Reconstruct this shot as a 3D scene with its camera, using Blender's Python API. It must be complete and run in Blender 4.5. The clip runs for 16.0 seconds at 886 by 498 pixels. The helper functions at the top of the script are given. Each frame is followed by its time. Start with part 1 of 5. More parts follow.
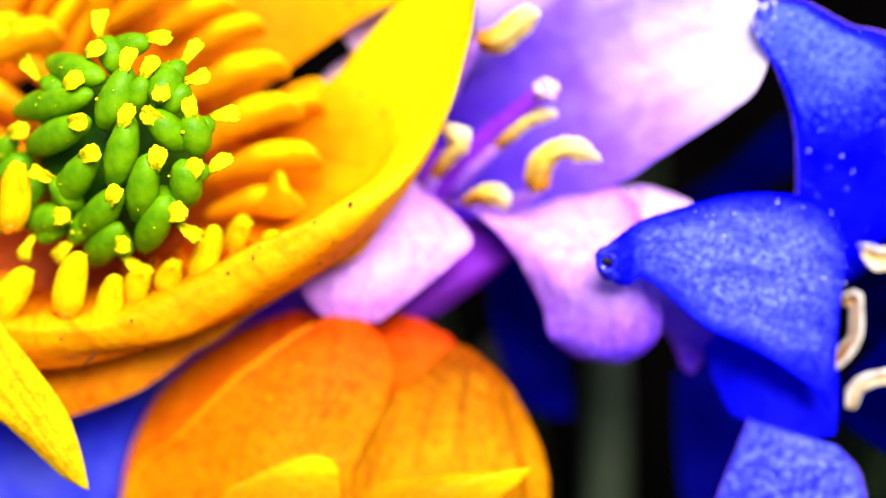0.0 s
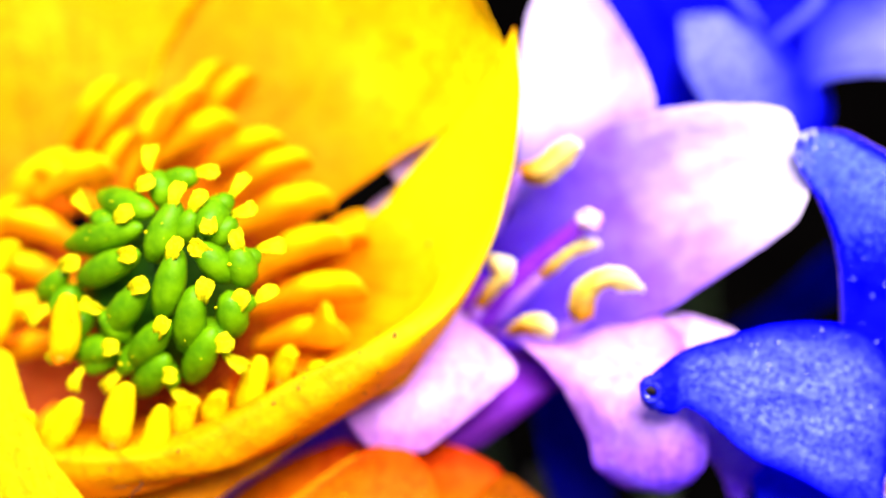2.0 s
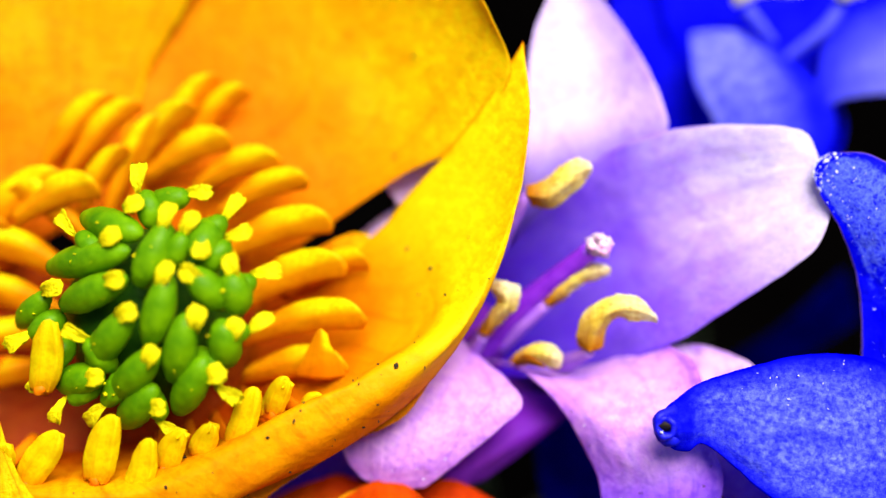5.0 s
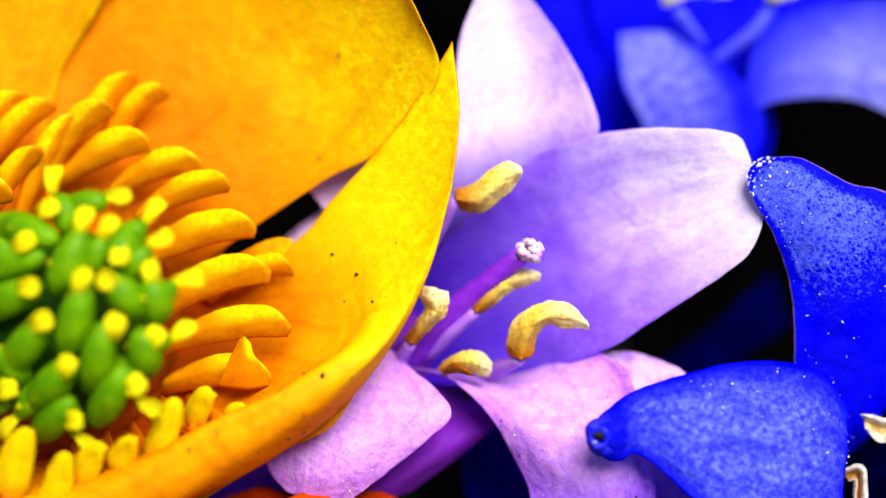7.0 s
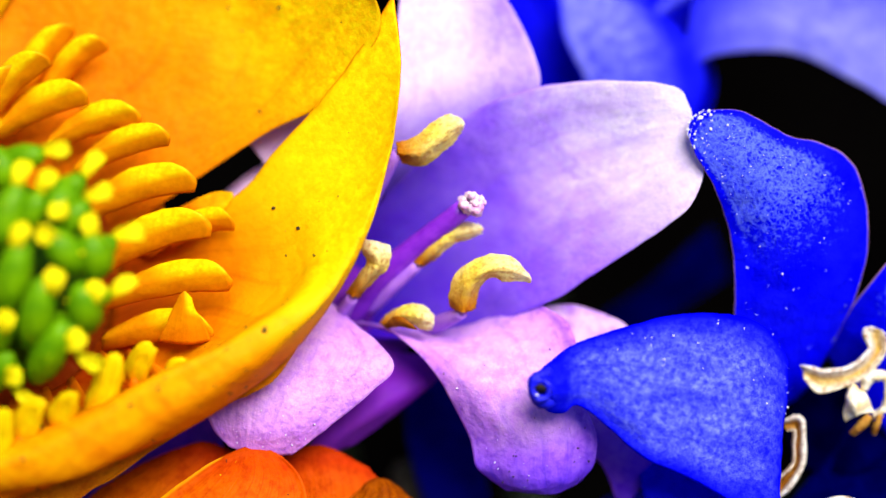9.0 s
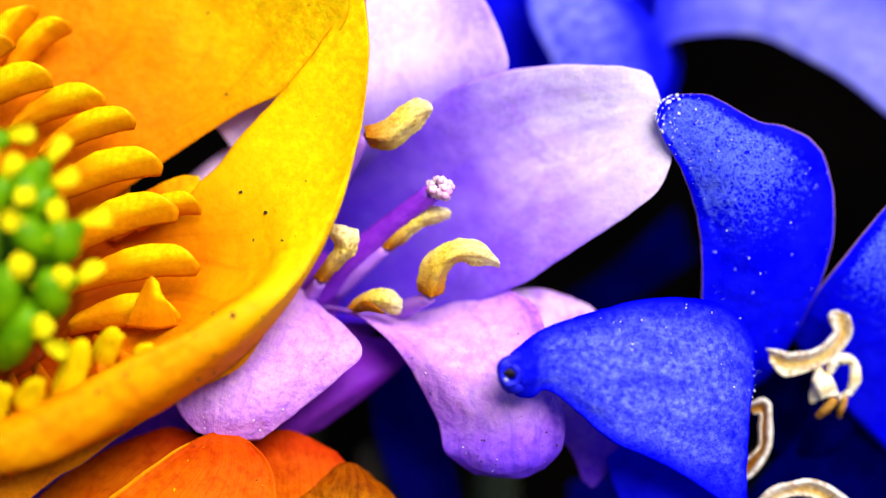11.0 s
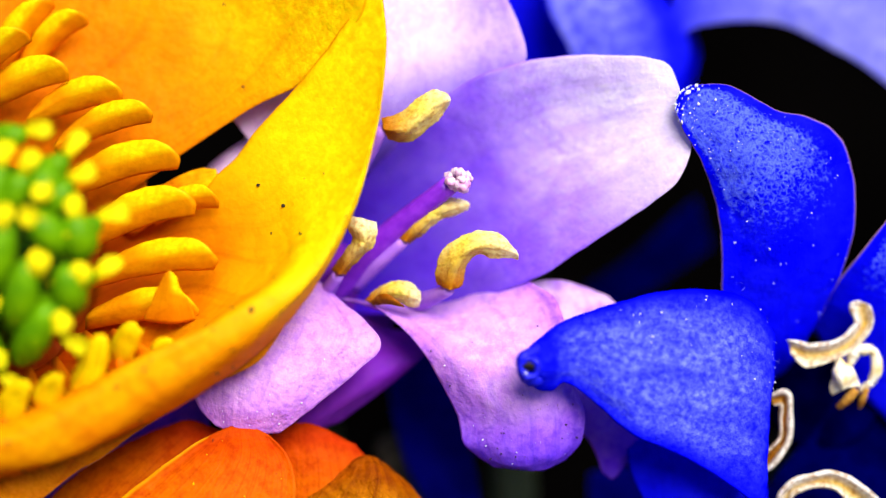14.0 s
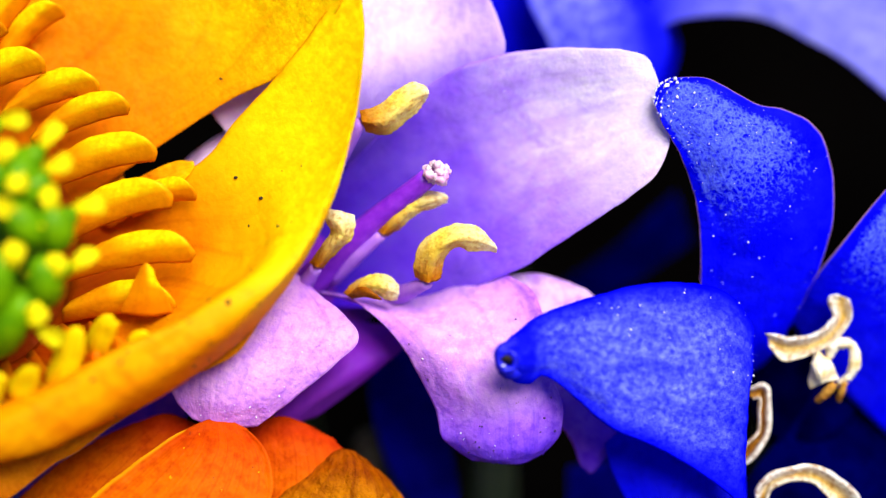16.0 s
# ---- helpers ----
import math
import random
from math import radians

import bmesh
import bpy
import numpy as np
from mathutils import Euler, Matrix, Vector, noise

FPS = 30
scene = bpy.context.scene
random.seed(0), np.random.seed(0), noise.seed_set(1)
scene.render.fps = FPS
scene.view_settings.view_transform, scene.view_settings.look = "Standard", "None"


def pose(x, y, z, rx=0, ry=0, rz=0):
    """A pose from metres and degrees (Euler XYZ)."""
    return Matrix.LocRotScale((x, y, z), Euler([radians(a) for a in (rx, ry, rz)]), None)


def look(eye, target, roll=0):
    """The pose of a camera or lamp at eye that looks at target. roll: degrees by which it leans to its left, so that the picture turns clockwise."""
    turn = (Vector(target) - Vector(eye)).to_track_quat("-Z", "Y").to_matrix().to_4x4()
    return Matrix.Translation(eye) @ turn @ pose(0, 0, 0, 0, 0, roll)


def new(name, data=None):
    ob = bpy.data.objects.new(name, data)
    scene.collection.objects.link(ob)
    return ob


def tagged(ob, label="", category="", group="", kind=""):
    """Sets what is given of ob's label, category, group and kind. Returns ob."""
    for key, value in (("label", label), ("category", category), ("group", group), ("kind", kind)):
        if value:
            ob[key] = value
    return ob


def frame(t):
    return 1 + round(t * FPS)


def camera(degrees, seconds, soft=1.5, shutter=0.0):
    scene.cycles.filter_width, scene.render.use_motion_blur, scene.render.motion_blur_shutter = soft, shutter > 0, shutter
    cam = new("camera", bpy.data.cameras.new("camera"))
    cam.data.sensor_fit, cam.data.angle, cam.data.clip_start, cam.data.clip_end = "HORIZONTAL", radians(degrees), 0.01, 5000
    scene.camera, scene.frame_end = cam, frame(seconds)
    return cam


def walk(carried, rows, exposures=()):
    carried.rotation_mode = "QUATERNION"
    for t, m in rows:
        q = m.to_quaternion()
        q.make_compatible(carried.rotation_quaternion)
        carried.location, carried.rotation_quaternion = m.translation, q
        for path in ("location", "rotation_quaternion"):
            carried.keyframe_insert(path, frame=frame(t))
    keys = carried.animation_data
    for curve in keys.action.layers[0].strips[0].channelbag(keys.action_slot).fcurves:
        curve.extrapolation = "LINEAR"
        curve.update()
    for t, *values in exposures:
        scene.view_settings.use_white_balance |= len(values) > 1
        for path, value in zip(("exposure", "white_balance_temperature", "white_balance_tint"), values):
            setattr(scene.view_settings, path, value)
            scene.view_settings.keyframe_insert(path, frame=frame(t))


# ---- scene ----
# A small clump of garden flowers seen very close: a yellow buttercup, an orange one below it,
# a lilac bell floret and deep blue bell florets round it, over soil darkened to stand for shade.

# ---- camera and its way ----
cam = camera(30.0, 16.0, soft=1.3)
cam.data.dof.use_dof = True
cam.data.dof.focus_distance = 0.0440
cam.data.dof.aperture_fstop = 21.0
PATH = (
    (0, pose(0.00148, -0.02815, 0.07863, 33.803, 4.949, 4.148)),
    (0.5, pose(0.00134, -0.02795, 0.07858, 34.111, 5.626, 4.752)),
    (1, pose(0.00140, -0.02813, 0.07859, 34.213, 5.612, 4.734)),
    (1.5, pose(0.00177, -0.02831, 0.07880, 35.799, 6.253, 4.512)),
    (2, pose(0.00191, -0.02830, 0.07888, 38.383, 6.721, 5.127)),
    (2.5, pose(0.00151, -0.02778, 0.07871, 39.026, 7.303, 5.909)),
    (3, pose(0.00115, -0.02738, 0.07837, 39.724, 6.791, 5.463)),
    (3.5, pose(0.00137, -0.02710, 0.07818, 39.159, 6.188, 4.899)),
    (4, pose(0.00123, -0.02699, 0.07795, 38.957, 6.169, 5.067)),
    (6.3, pose(-0.00031, -0.02583, 0.07693, 38.170, 4.093, 3.679)),
    (6.5, pose(-0.00020, -0.02575, 0.07685, 38.196, 3.988, 3.547)),
    (7, pose(-0.00031, -0.02570, 0.07672, 38.356, 2.825, 2.561)),
    (7.5, pose(-0.00037, -0.02570, 0.07668, 38.167, 1.799, 1.614)),
    (8, pose(-0.00036, -0.02573, 0.07665, 37.068, 1.545, 1.191)),
    (8.5, pose(-0.00044, -0.02572, 0.07658, 36.746, 1.195, 0.886)),
    (9, pose(-0.00040, -0.02568, 0.07662, 36.750, 1.250, 1.133)),
    (9.2, pose(-0.00042, -0.02576, 0.07660, 36.359, 1.005, 0.964)),
    (11.3, pose(-0.00094, -0.02521, 0.07675, 35.533, -0.089, 0.119)),
    (11.5, pose(-0.00098, -0.02513, 0.07677, 35.112, -0.133, 0.272)),
    (12, pose(-0.00091, -0.02513, 0.07688, 35.222, 0.208, 0.449)),
    (12.5, pose(-0.00088, -0.02508, 0.07684, 35.125, 0.508, 0.346)),
    (13, pose(-0.00095, -0.02495, 0.07685, 34.574, 0.297, 0.256)),
    (13.5, pose(-0.00091, -0.02493, 0.07691, 34.776, 0.505, 0.328)),
    (14, pose(-0.00097, -0.02491, 0.07681, 34.983, 0.457, 0.202)),
    (14.5, pose(-0.00092, -0.02498, 0.07679, 35.302, 0.315, 0.289)),
    (15, pose(-0.00089, -0.02505, 0.07676, 34.704, -0.069, -0.071)),
    (15.5, pose(-0.00098, -0.02498, 0.07664, 34.513, -0.364, -0.135)),
    (16, pose(-0.00077, -0.02501, 0.07660, 34.999, 0.014, -0.027)),
)
EXPOSURES = tuple((t, stops, 6500, 14) for t, stops in ((0.0, 1.12), (0.5, 1.24), (1.5, 1.34), (2.5, 1.15), (4.2, 0.68), (6.3, 0.55), (9.0, 0.5), (16.0, 0.5)))
walk(cam, PATH, EXPOSURES)

# ---- sky and sun: bright, thinly overcast, from above and from the right ----
world = bpy.data.worlds.new("sky")
world.use_nodes = True
scene.world = world
SUN_UP, SUN_ROUND = 74.0, 95.0
wn, wl = world.node_tree.nodes, world.node_tree.links
sky = wn.new("ShaderNodeTexSky")
sky.sky_type, sky.sun_disc = "NISHITA", False
sky.sun_elevation, sky.sun_rotation = radians(SUN_UP), radians(SUN_ROUND)
sky.air_density, sky.dust_density = 0.6, 3.0
wl.new(sky.outputs["Color"], wn["Background"].inputs["Color"])
wn["Background"].inputs["Strength"].default_value = 0.06

sun_data = bpy.data.lights.new("sun", "SUN")
sun_data.energy, sun_data.angle, sun_data.color = 4.2, radians(40), (1.0, 0.97, 0.9)
sun = new("sun", sun_data)
up, round_ = radians(SUN_UP), radians(SUN_ROUND)
sun_way = Vector((math.sin(round_) * math.cos(up), math.cos(round_) * math.cos(up), math.sin(up)))
sun.matrix_world = look(sun_way * 0.5, (0, 0, 0))

# ---- the plan ----
# The flowers are drawn on a sketch, 66 units to the millimetre, a to the right and b down,
# lying on the plane through the lilac floret; w is the height over that plane in mm.
TILT = radians(55)
CENTRE = Vector((0, 0, 0.040))
ACROSS, ALONG, OUT = Vector((1, 0, 0)), Vector((0, math.sin(TILT), math.cos(TILT))), Vector((0, -math.cos(TILT), math.sin(TILT)))
REACH = 44.332


def spot(p):
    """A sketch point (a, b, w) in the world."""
    a, b, w = p
    k = (REACH - w) / REACH * 0.001 / 66
    return CENTRE + ACROSS * ((a - 784) * k) + ALONG * ((441 - b) * k) + OUT * (w * 0.001)


# ---- materials ----
def nodes_of(name):
    m = bpy.data.materials.new(name)
    m.use_nodes = True
    return m, m.node_tree.nodes, m.node_tree.links


def ramp(n, l, source, stops):
    r = n.new("ShaderNodeValToRGB")
    while len(r.color_ramp.elements) < len(stops):
        r.color_ramp.elements.new(0.5)
    for e, (at, c) in zip(r.color_ramp.elements, stops):
        e.position, e.color = at, (*c, 1) if len(c) == 3 else c
    l.new(source, r.inputs["Fac"])
    return r.outputs["Color"]


def grey(v):
    return (v, v, v)


def noise_at(n, l, coords, scale, detail=4.0, rough=0.55):
    t = n.new("ShaderNodeTexNoise")
    t.inputs["Scale"].default_value, t.inputs["Detail"].default_value, t.inputs["Roughness"].default_value = scale, detail, rough
    l.new(coords, t.inputs["Vector"])
    return t.outputs["Fac"]


def mix(n, l, fac, a, b, kind="MIX"):
    m = n.new("ShaderNodeMix")
    m.data_type, m.blend_type = "RGBA", kind
    for key, v in ((0, fac), (6, a), (7, b)):
        if isinstance(v, (int, float)):
            m.inputs[key].default_value = v
        elif isinstance(v, tuple):
            m.inputs[key].default_value = (*v, 1)
        else:
            l.new(v, m.inputs[key])
    return m.outputs[2]


def netted(n, l, coords, where, web, scale):
    """A pale net round small dark pits: thick where "where" is high, thinning out to loose threads."""
    bend = n.new("ShaderNodeTexNoise")
    bend.inputs["Scale"].default_value, bend.inputs["Detail"].default_value = scale * 0.6, 2.0
    l.new(coords, bend.inputs["Vector"])
    bent = n.new("ShaderNodeVectorMath")
    bent.operation = "MULTIPLY_ADD"
    bent.inputs[1].default_value = (1.6 / scale,) * 3
    l.new(bend.outputs["Color"], bent.inputs[0])
    l.new(coords, bent.inputs[2])
    cell = n.new("ShaderNodeTexVoronoi")
    cell.feature = "DISTANCE_TO_EDGE"
    cell.inputs["Scale"].default_value = scale
    l.new(bent.outputs["Vector"], cell.inputs["Vector"])
    thread = ramp(n, l, cell.outputs["Distance"], ((0.0, grey(1)), (0.30, grey(0))))
    total = None
    for source, weight in ((where, 0.85), (thread, 0.26), (web, 1.4)):
        m = n.new("ShaderNodeMath")
        m.operation = "MULTIPLY_ADD"
        l.new(source, m.inputs[0])
        m.inputs[1].default_value = weight
        if total is None:
            m.inputs[2].default_value = -1.0
        else:
            l.new(total, m.inputs[2])
        total = m.outputs[0]
    return ramp(n, l, total, ((0.44, grey(0)), (0.84, grey(0.95))))


def petal_material(name, base, pale, deep, vein, along=(), mottle=1.1, cells=9.0, veins=38.0, vein_amount=0.35,
                   gloss=0.5, relief=0.25, through_light=0.22, specular=0.12, bloom=None, edge=None, lace=0.0, reach=(0.02, 0.25, 0.7, 0.98), tip=(), span=(0.05, 0.35, 0.65, 0.95), crisp=0.09, rim=0.012, sparse=0.51, late_bloom=False, wrinkle=0.0, fleck=0.8, net=0.0, strokes=0.0, floor=0.4):
    """A petal: patches of base, pale and deep, streaks of vein running from foot to tip, a fine relief.
    along: a foot colour and where it fades; bloom: a paler colour over part of it (painted light on some petals),
    broken up by lace, by a net of cells (net of them to the millimetre) or by strokes from foot to tip; edge: a rim
    colour; fleck: the strength of the finest flecks."""
    m, n, l = nodes_of(name)
    tc = n.new("ShaderNodeTexCoord")
    mm = n.new("ShaderNodeMapping")
    mm.inputs["Scale"].default_value = (1000, 1000, 1000)
    l.new(tc.outputs["Object"], mm.inputs["Vector"])
    mm = mm.outputs["Vector"]
    run = n.new("ShaderNodeMapping")
    run.inputs["Scale"].default_value = (veins, 0.9, 1)
    l.new(tc.outputs["UV"], run.inputs["Vector"])
    big = noise_at(n, l, mm, mottle * 0.45, 3.0)
    mid = noise_at(n, l, mm, mottle * 2.2, 5.0, 0.65)
    tiny = noise_at(n, l, mm, cells, 4.0, 0.7)
    streak = noise_at(n, l, run.outputs["Vector"], 1.0, 4.0, 0.6)
    sep = n.new("ShaderNodeSeparateXYZ")
    l.new(tc.outputs["UV"], sep.inputs["Vector"])
    u, v = sep.outputs["X"], sep.outputs["Y"]
    col = mix(n, l, ramp(n, l, big, ((0.40, grey(0)), (0.62, grey(1)))), base, pale)
    if bloom:
        across = ramp(n, l, u, ((span[0], grey(0)), (span[1], grey(1)), (span[2], grey(1)), (span[3], grey(0))))
        down = ramp(n, l, v, ((reach[0], grey(0.05)), (reach[1], grey(1)), (reach[2], grey(1)), (reach[3], grey(0.05))))
        web = noise_at(n, l, mm, cells * 0.45, 6.0, 0.75)
        patch = ramp(n, l, mid, ((0.36, grey(floor)), (0.6, grey(1))))
        broken = ramp(n, l, web, ((sparse - crisp, grey(1 - lace)), (sparse + crisp, grey(1))))
        if strokes:
            brush = n.new("ShaderNodeMapping")
            brush.inputs["Scale"].default_value = (strokes, strokes * 0.5, 1)
            l.new(tc.outputs["UV"], brush.inputs["Vector"])
            stroke = ramp(n, l, noise_at(n, l, brush.outputs["Vector"], 1.0, 5.0, 0.7), ((0.36, grey(0.35)), (0.58, grey(1))))
            broken = mix(n, l, 1.0, broken, stroke, "MULTIPLY")
        amount = mix(n, l, 1.0, mix(n, l, 1.0, across, down, "MULTIPLY"), mix(n, l, 1.0, patch, broken, "MULTIPLY"), "MULTIPLY")
        if net:
            amount = netted(n, l, mm, mix(n, l, 1.0, across, down, "MULTIPLY"), web, net)
        if not late_bloom:
            col = mix(n, l, amount, col, bloom)
    if along:
        foot, start, end = along
        col = mix(n, l, ramp(n, l, v, ((start, grey(1)), (end, grey(0)))), col, foot)
    if tip:
        end_colour, start, end = tip
        col = mix(n, l, ramp(n, l, v, ((start, grey(0)), (end, grey(0.9)))), col, end_colour)
    # darker flecks, veins and specks keep the hue of what they lie on
    dull = tuple(min(1.0, d / max(b, 1e-4)) for d, b in zip(deep, base))
    line = tuple(min(1.6, d / max(b, 1e-4)) for d, b in zip(vein, base))
    col = mix(n, l, ramp(n, l, mid, ((0.45, grey(0)), (0.66, grey(0.9)))), col, mix(n, l, 1.0, col, dull, "MULTIPLY"))
    col = mix(n, l, ramp(n, l, streak, ((0.50, grey(0)), (0.68, grey(vein_amount)))), col, mix(n, l, 1.0, col, line, "MULTIPLY"))
    col = mix(n, l, ramp(n, l, tiny, ((0.56, grey(0)), (0.72, grey(fleck)))), col, mix(n, l, 1.0, col, dull, "MULTIPLY"))
    if late_bloom:
        col = mix(n, l, amount, col, bloom)
    if edge:
        col = mix(n, l, ramp(n, l, u, ((0.0, grey(1)), (rim, grey(0)), (min(1 - rim, 0.988) if rim < 0.02 else 0.996, grey(0)), (1.0, grey(1 if rim < 0.02 else 0)))), col, edge)
    cell = n.new("ShaderNodeTexVoronoi")
    cell.inputs["Scale"].default_value = cells
    l.new(mm, cell.inputs["Vector"])
    add = n.new("ShaderNodeMath")
    add.operation = "MULTIPLY_ADD"
    l.new(cell.outputs["Distance"], add.inputs[0])
    add.inputs[1].default_value = 0.35
    l.new(tiny, add.inputs[2])
    add2 = n.new("ShaderNodeMath")
    add2.operation = "MULTIPLY_ADD"
    l.new(streak, add2.inputs[0])
    add2.inputs[1].default_value = 1.6
    l.new(add.outputs[0], add2.inputs[2])
    bump = n.new("ShaderNodeBump")
    bump.inputs["Strength"].default_value, bump.inputs["Distance"].default_value = relief, 0.00005
    l.new(add2.outputs[0], bump.inputs["Height"])
    if wrinkle:
        fold = n.new("ShaderNodeBump")
        fold.inputs["Strength"].default_value, fold.inputs["Distance"].default_value = wrinkle, 0.00025
        l.new(noise_at(n, l, mm, 2.6, 3.0, 0.6), fold.inputs["Height"])
        l.new(fold.outputs["Normal"], bump.inputs["Normal"])
    p = n["Principled BSDF"]
    l.new(col, p.inputs["Base Color"])
    l.new(bump.outputs["Normal"], p.inputs["Normal"])
    l.new(ramp(n, l, mid, ((0.35, grey(gloss - 0.1)), (0.7, grey(gloss + 0.15)))), p.inputs["Roughness"])
    p.inputs["Specular IOR Level"].default_value = specular
    tr = n.new("ShaderNodeBsdfTranslucent")
    l.new(col, tr.inputs["Color"])
    l.new(bump.outputs["Normal"], tr.inputs["Normal"])
    mx = n.new("ShaderNodeMixShader")
    mx.inputs[0].default_value = through_light
    l.new(p.outputs[0], mx.inputs[1])
    l.new(tr.outputs[0], mx.inputs[2])
    l.new(mx.outputs[0], n["Material Output"].inputs["Surface"])
    return m


def plain_material(name, a, b, scale=3.0, gloss=0.5, relief=0.4, grain=14.0, specular=0.35, depth=0.00005):
    """A surface of two colours in patches, with a grain; scale and grain are per millimetre."""
    m, n, l = nodes_of(name)
    tc = n.new("ShaderNodeTexCoord")
    mp = n.new("ShaderNodeMapping")
    mp.inputs["Scale"].default_value = (1000, 1000, 1000)
    l.new(tc.outputs["Object"], mp.inputs["Vector"])
    mm = mp.outputs["Vector"]
    col = mix(n, l, ramp(n, l, noise_at(n, l, mm, scale, 5.0, 0.6), ((0.36, grey(0)), (0.66, grey(1)))), a, b)
    g = noise_at(n, l, mm, grain, 3.0)
    bump = n.new("ShaderNodeBump")
    bump.inputs["Strength"].default_value, bump.inputs["Distance"].default_value = relief, depth
    l.new(g, bump.inputs["Height"])
    p = n["Principled BSDF"]
    l.new(col, p.inputs["Base Color"])
    l.new(ramp(n, l, g, ((0.3, grey(gloss - 0.1)), (0.7, grey(gloss + 0.15)))), p.inputs["Roughness"])
    l.new(bump.outputs["Normal"], p.inputs["Normal"])
    p.inputs["Specular IOR Level"].default_value = specular
    return m


YELLOW = petal_material("buttercup yellow", (0.92, 0.32, 0.0), (0.95, 0.40, 0.0), (0.74, 0.235, 0.0), (0.72, 0.19, 0.0), cells=5.0, fleck=0.35,
                        along=((0.80, 0.17, 0.0), 0.12, 0.60), veins=30, vein_amount=0.6, mottle=2.6, tip=((0.99, 0.54, 0.0), 0.55, 0.98), relief=0.25, specular=0.05,
                        late_bloom=True, bloom=(1.0, 0.82, 0.0), lace=0.4, strokes=7.0, reach=(0.34, 0.64, 1.0, 1.01), span=(0.42, 0.80, 1.0, 1.01), wrinkle=0.3)
# The rim colour paints the petal's edge catching light.
RIMMED_YELLOW = petal_material("buttercup yellow with a painted lit rim", (0.92, 0.37, 0.0), (0.96, 0.46, 0.0), (0.78, 0.27, 0.0), (0.74, 0.21, 0.0), cells=5.0, fleck=0.35,
                               along=((0.84, 0.20, 0.0), 0.1, 0.5), veins=24, vein_amount=0.6, mottle=2.2, tip=((0.99, 0.56, 0.0), 0.5, 0.95), relief=0.25, specular=0.05, edge=(1.0, 0.80, 0.0), rim=0.018, wrinkle=0.3)
RIDGED_YELLOW = petal_material("ridged yellow petal", (0.93, 0.55, 0.0), (0.96, 0.63, 0.0), (0.72, 0.34, 0.0), (0.55, 0.22, 0.0),
                               veins=11, vein_amount=0.75, mottle=1.8, relief=1.0, specular=0.05, wrinkle=0.5)
# Shade in the bowl and under the lip painted in; lit side yellower.
LIPPED_YELLOW = petal_material("buttercup yellow, shaded bowl and lip painted", (0.94, 0.37, 0.0), (0.98, 0.46, 0.0), (0.82, 0.28, 0.0), (0.74, 0.20, 0.0), cells=5.0, fleck=0.25,
                               along=((0.60, 0.07, 0.0), 0.04, 0.42), veins=34, vein_amount=0.8, mottle=1.8, tip=((0.92, 0.22, 0.0), 0.68, 0.92), relief=0.25, specular=0.05,
                               late_bloom=True, bloom=(1.0, 0.80, 0.0), lace=0.2, floor=0.6, reach=(0.22, 0.55, 1.0, 1.01), span=(-0.01, 0.0, 0.26, 0.46), wrinkle=0.2)
# Bright crest and darker lower edge paint light from above into the colour.
STRAP = petal_material("stamen strap with a painted lit crest", (0.85, 0.30, 0.0), (0.88, 0.35, 0.0), (0.76, 0.24, 0.0), (0.68, 0.20, 0.0), veins=6, vein_amount=0.4, mottle=2.4, cells=6.0, fleck=0.3,
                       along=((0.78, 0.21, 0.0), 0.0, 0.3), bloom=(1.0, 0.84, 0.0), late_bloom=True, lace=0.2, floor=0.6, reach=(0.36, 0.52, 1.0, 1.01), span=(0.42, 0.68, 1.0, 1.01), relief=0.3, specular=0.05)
# Brown to cream: partly the anther's own colour, partly painted shading.
FOLDED = petal_material("folded cream anther", (1.0, 0.80, 0.09), (1.0, 0.88, 0.26), (0.82, 0.46, 0.03), (0.86, 0.56, 0.04), veins=8, vein_amount=0.5, mottle=2.6,
                        along=((0.56, 0.20, 0.002), 0.05, 0.42), tip=((1.0, 0.95, 0.62), 0.5, 0.95), relief=0.5, cells=12.0, wrinkle=0.3)
BLADE = petal_material("upright anther", (1.0, 0.72, 0.0), (1.0, 0.82, 0.0), (0.95, 0.56, 0.0), (0.88, 0.44, 0.0), veins=5, vein_amount=0.6, mottle=2.4, cells=8.0, fleck=0.3,
                       along=((0.90, 0.38, 0.0), 0.0, 0.22), relief=0.4, specular=0.06)
CAVITY = petal_material("brown anther hollow", (0.34, 0.09, 0.0), (0.48, 0.18, 0.01), (0.18, 0.03, 0.0), (0.2, 0.04, 0.0), veins=6, vein_amount=0.5, mottle=3.0)
AMBER = petal_material("amber petal outside", (0.68, 0.19, 0.0), (0.74, 0.24, 0.0), (0.54, 0.12, 0.0), (0.50, 0.09, 0.0),
                       veins=40, vein_amount=0.4, mottle=1.3, edge=(0.6, 0.1, 0.0), through_light=0.12, specular=0.05, wrinkle=0.5)
# Reddened and darkened: shade between the stamens is painted into the colour.
FOOT = petal_material("petal foot", (0.48, 0.055, 0.0), (0.56, 0.09, 0.0), (0.40, 0.03, 0.0), (0.36, 0.02, 0.0), veins=40, vein_amount=0.7, mottle=1.2, fleck=0.3,
                      tip=((0.84, 0.32, 0.0), 0.45, 0.8))
ORANGE = petal_material("buttercup orange", (0.83, 0.17, 0.0), (0.87, 0.23, 0.0), (0.64, 0.09, 0.0), (0.56, 0.06, 0.0),
                        veins=52, vein_amount=0.45, mottle=1.4, edge=(0.6, 0.02, 0.0), tip=((0.57, 0.024, 0.0), 0.3, 0.9), relief=0.4, specular=0.04, wrinkle=0.35)
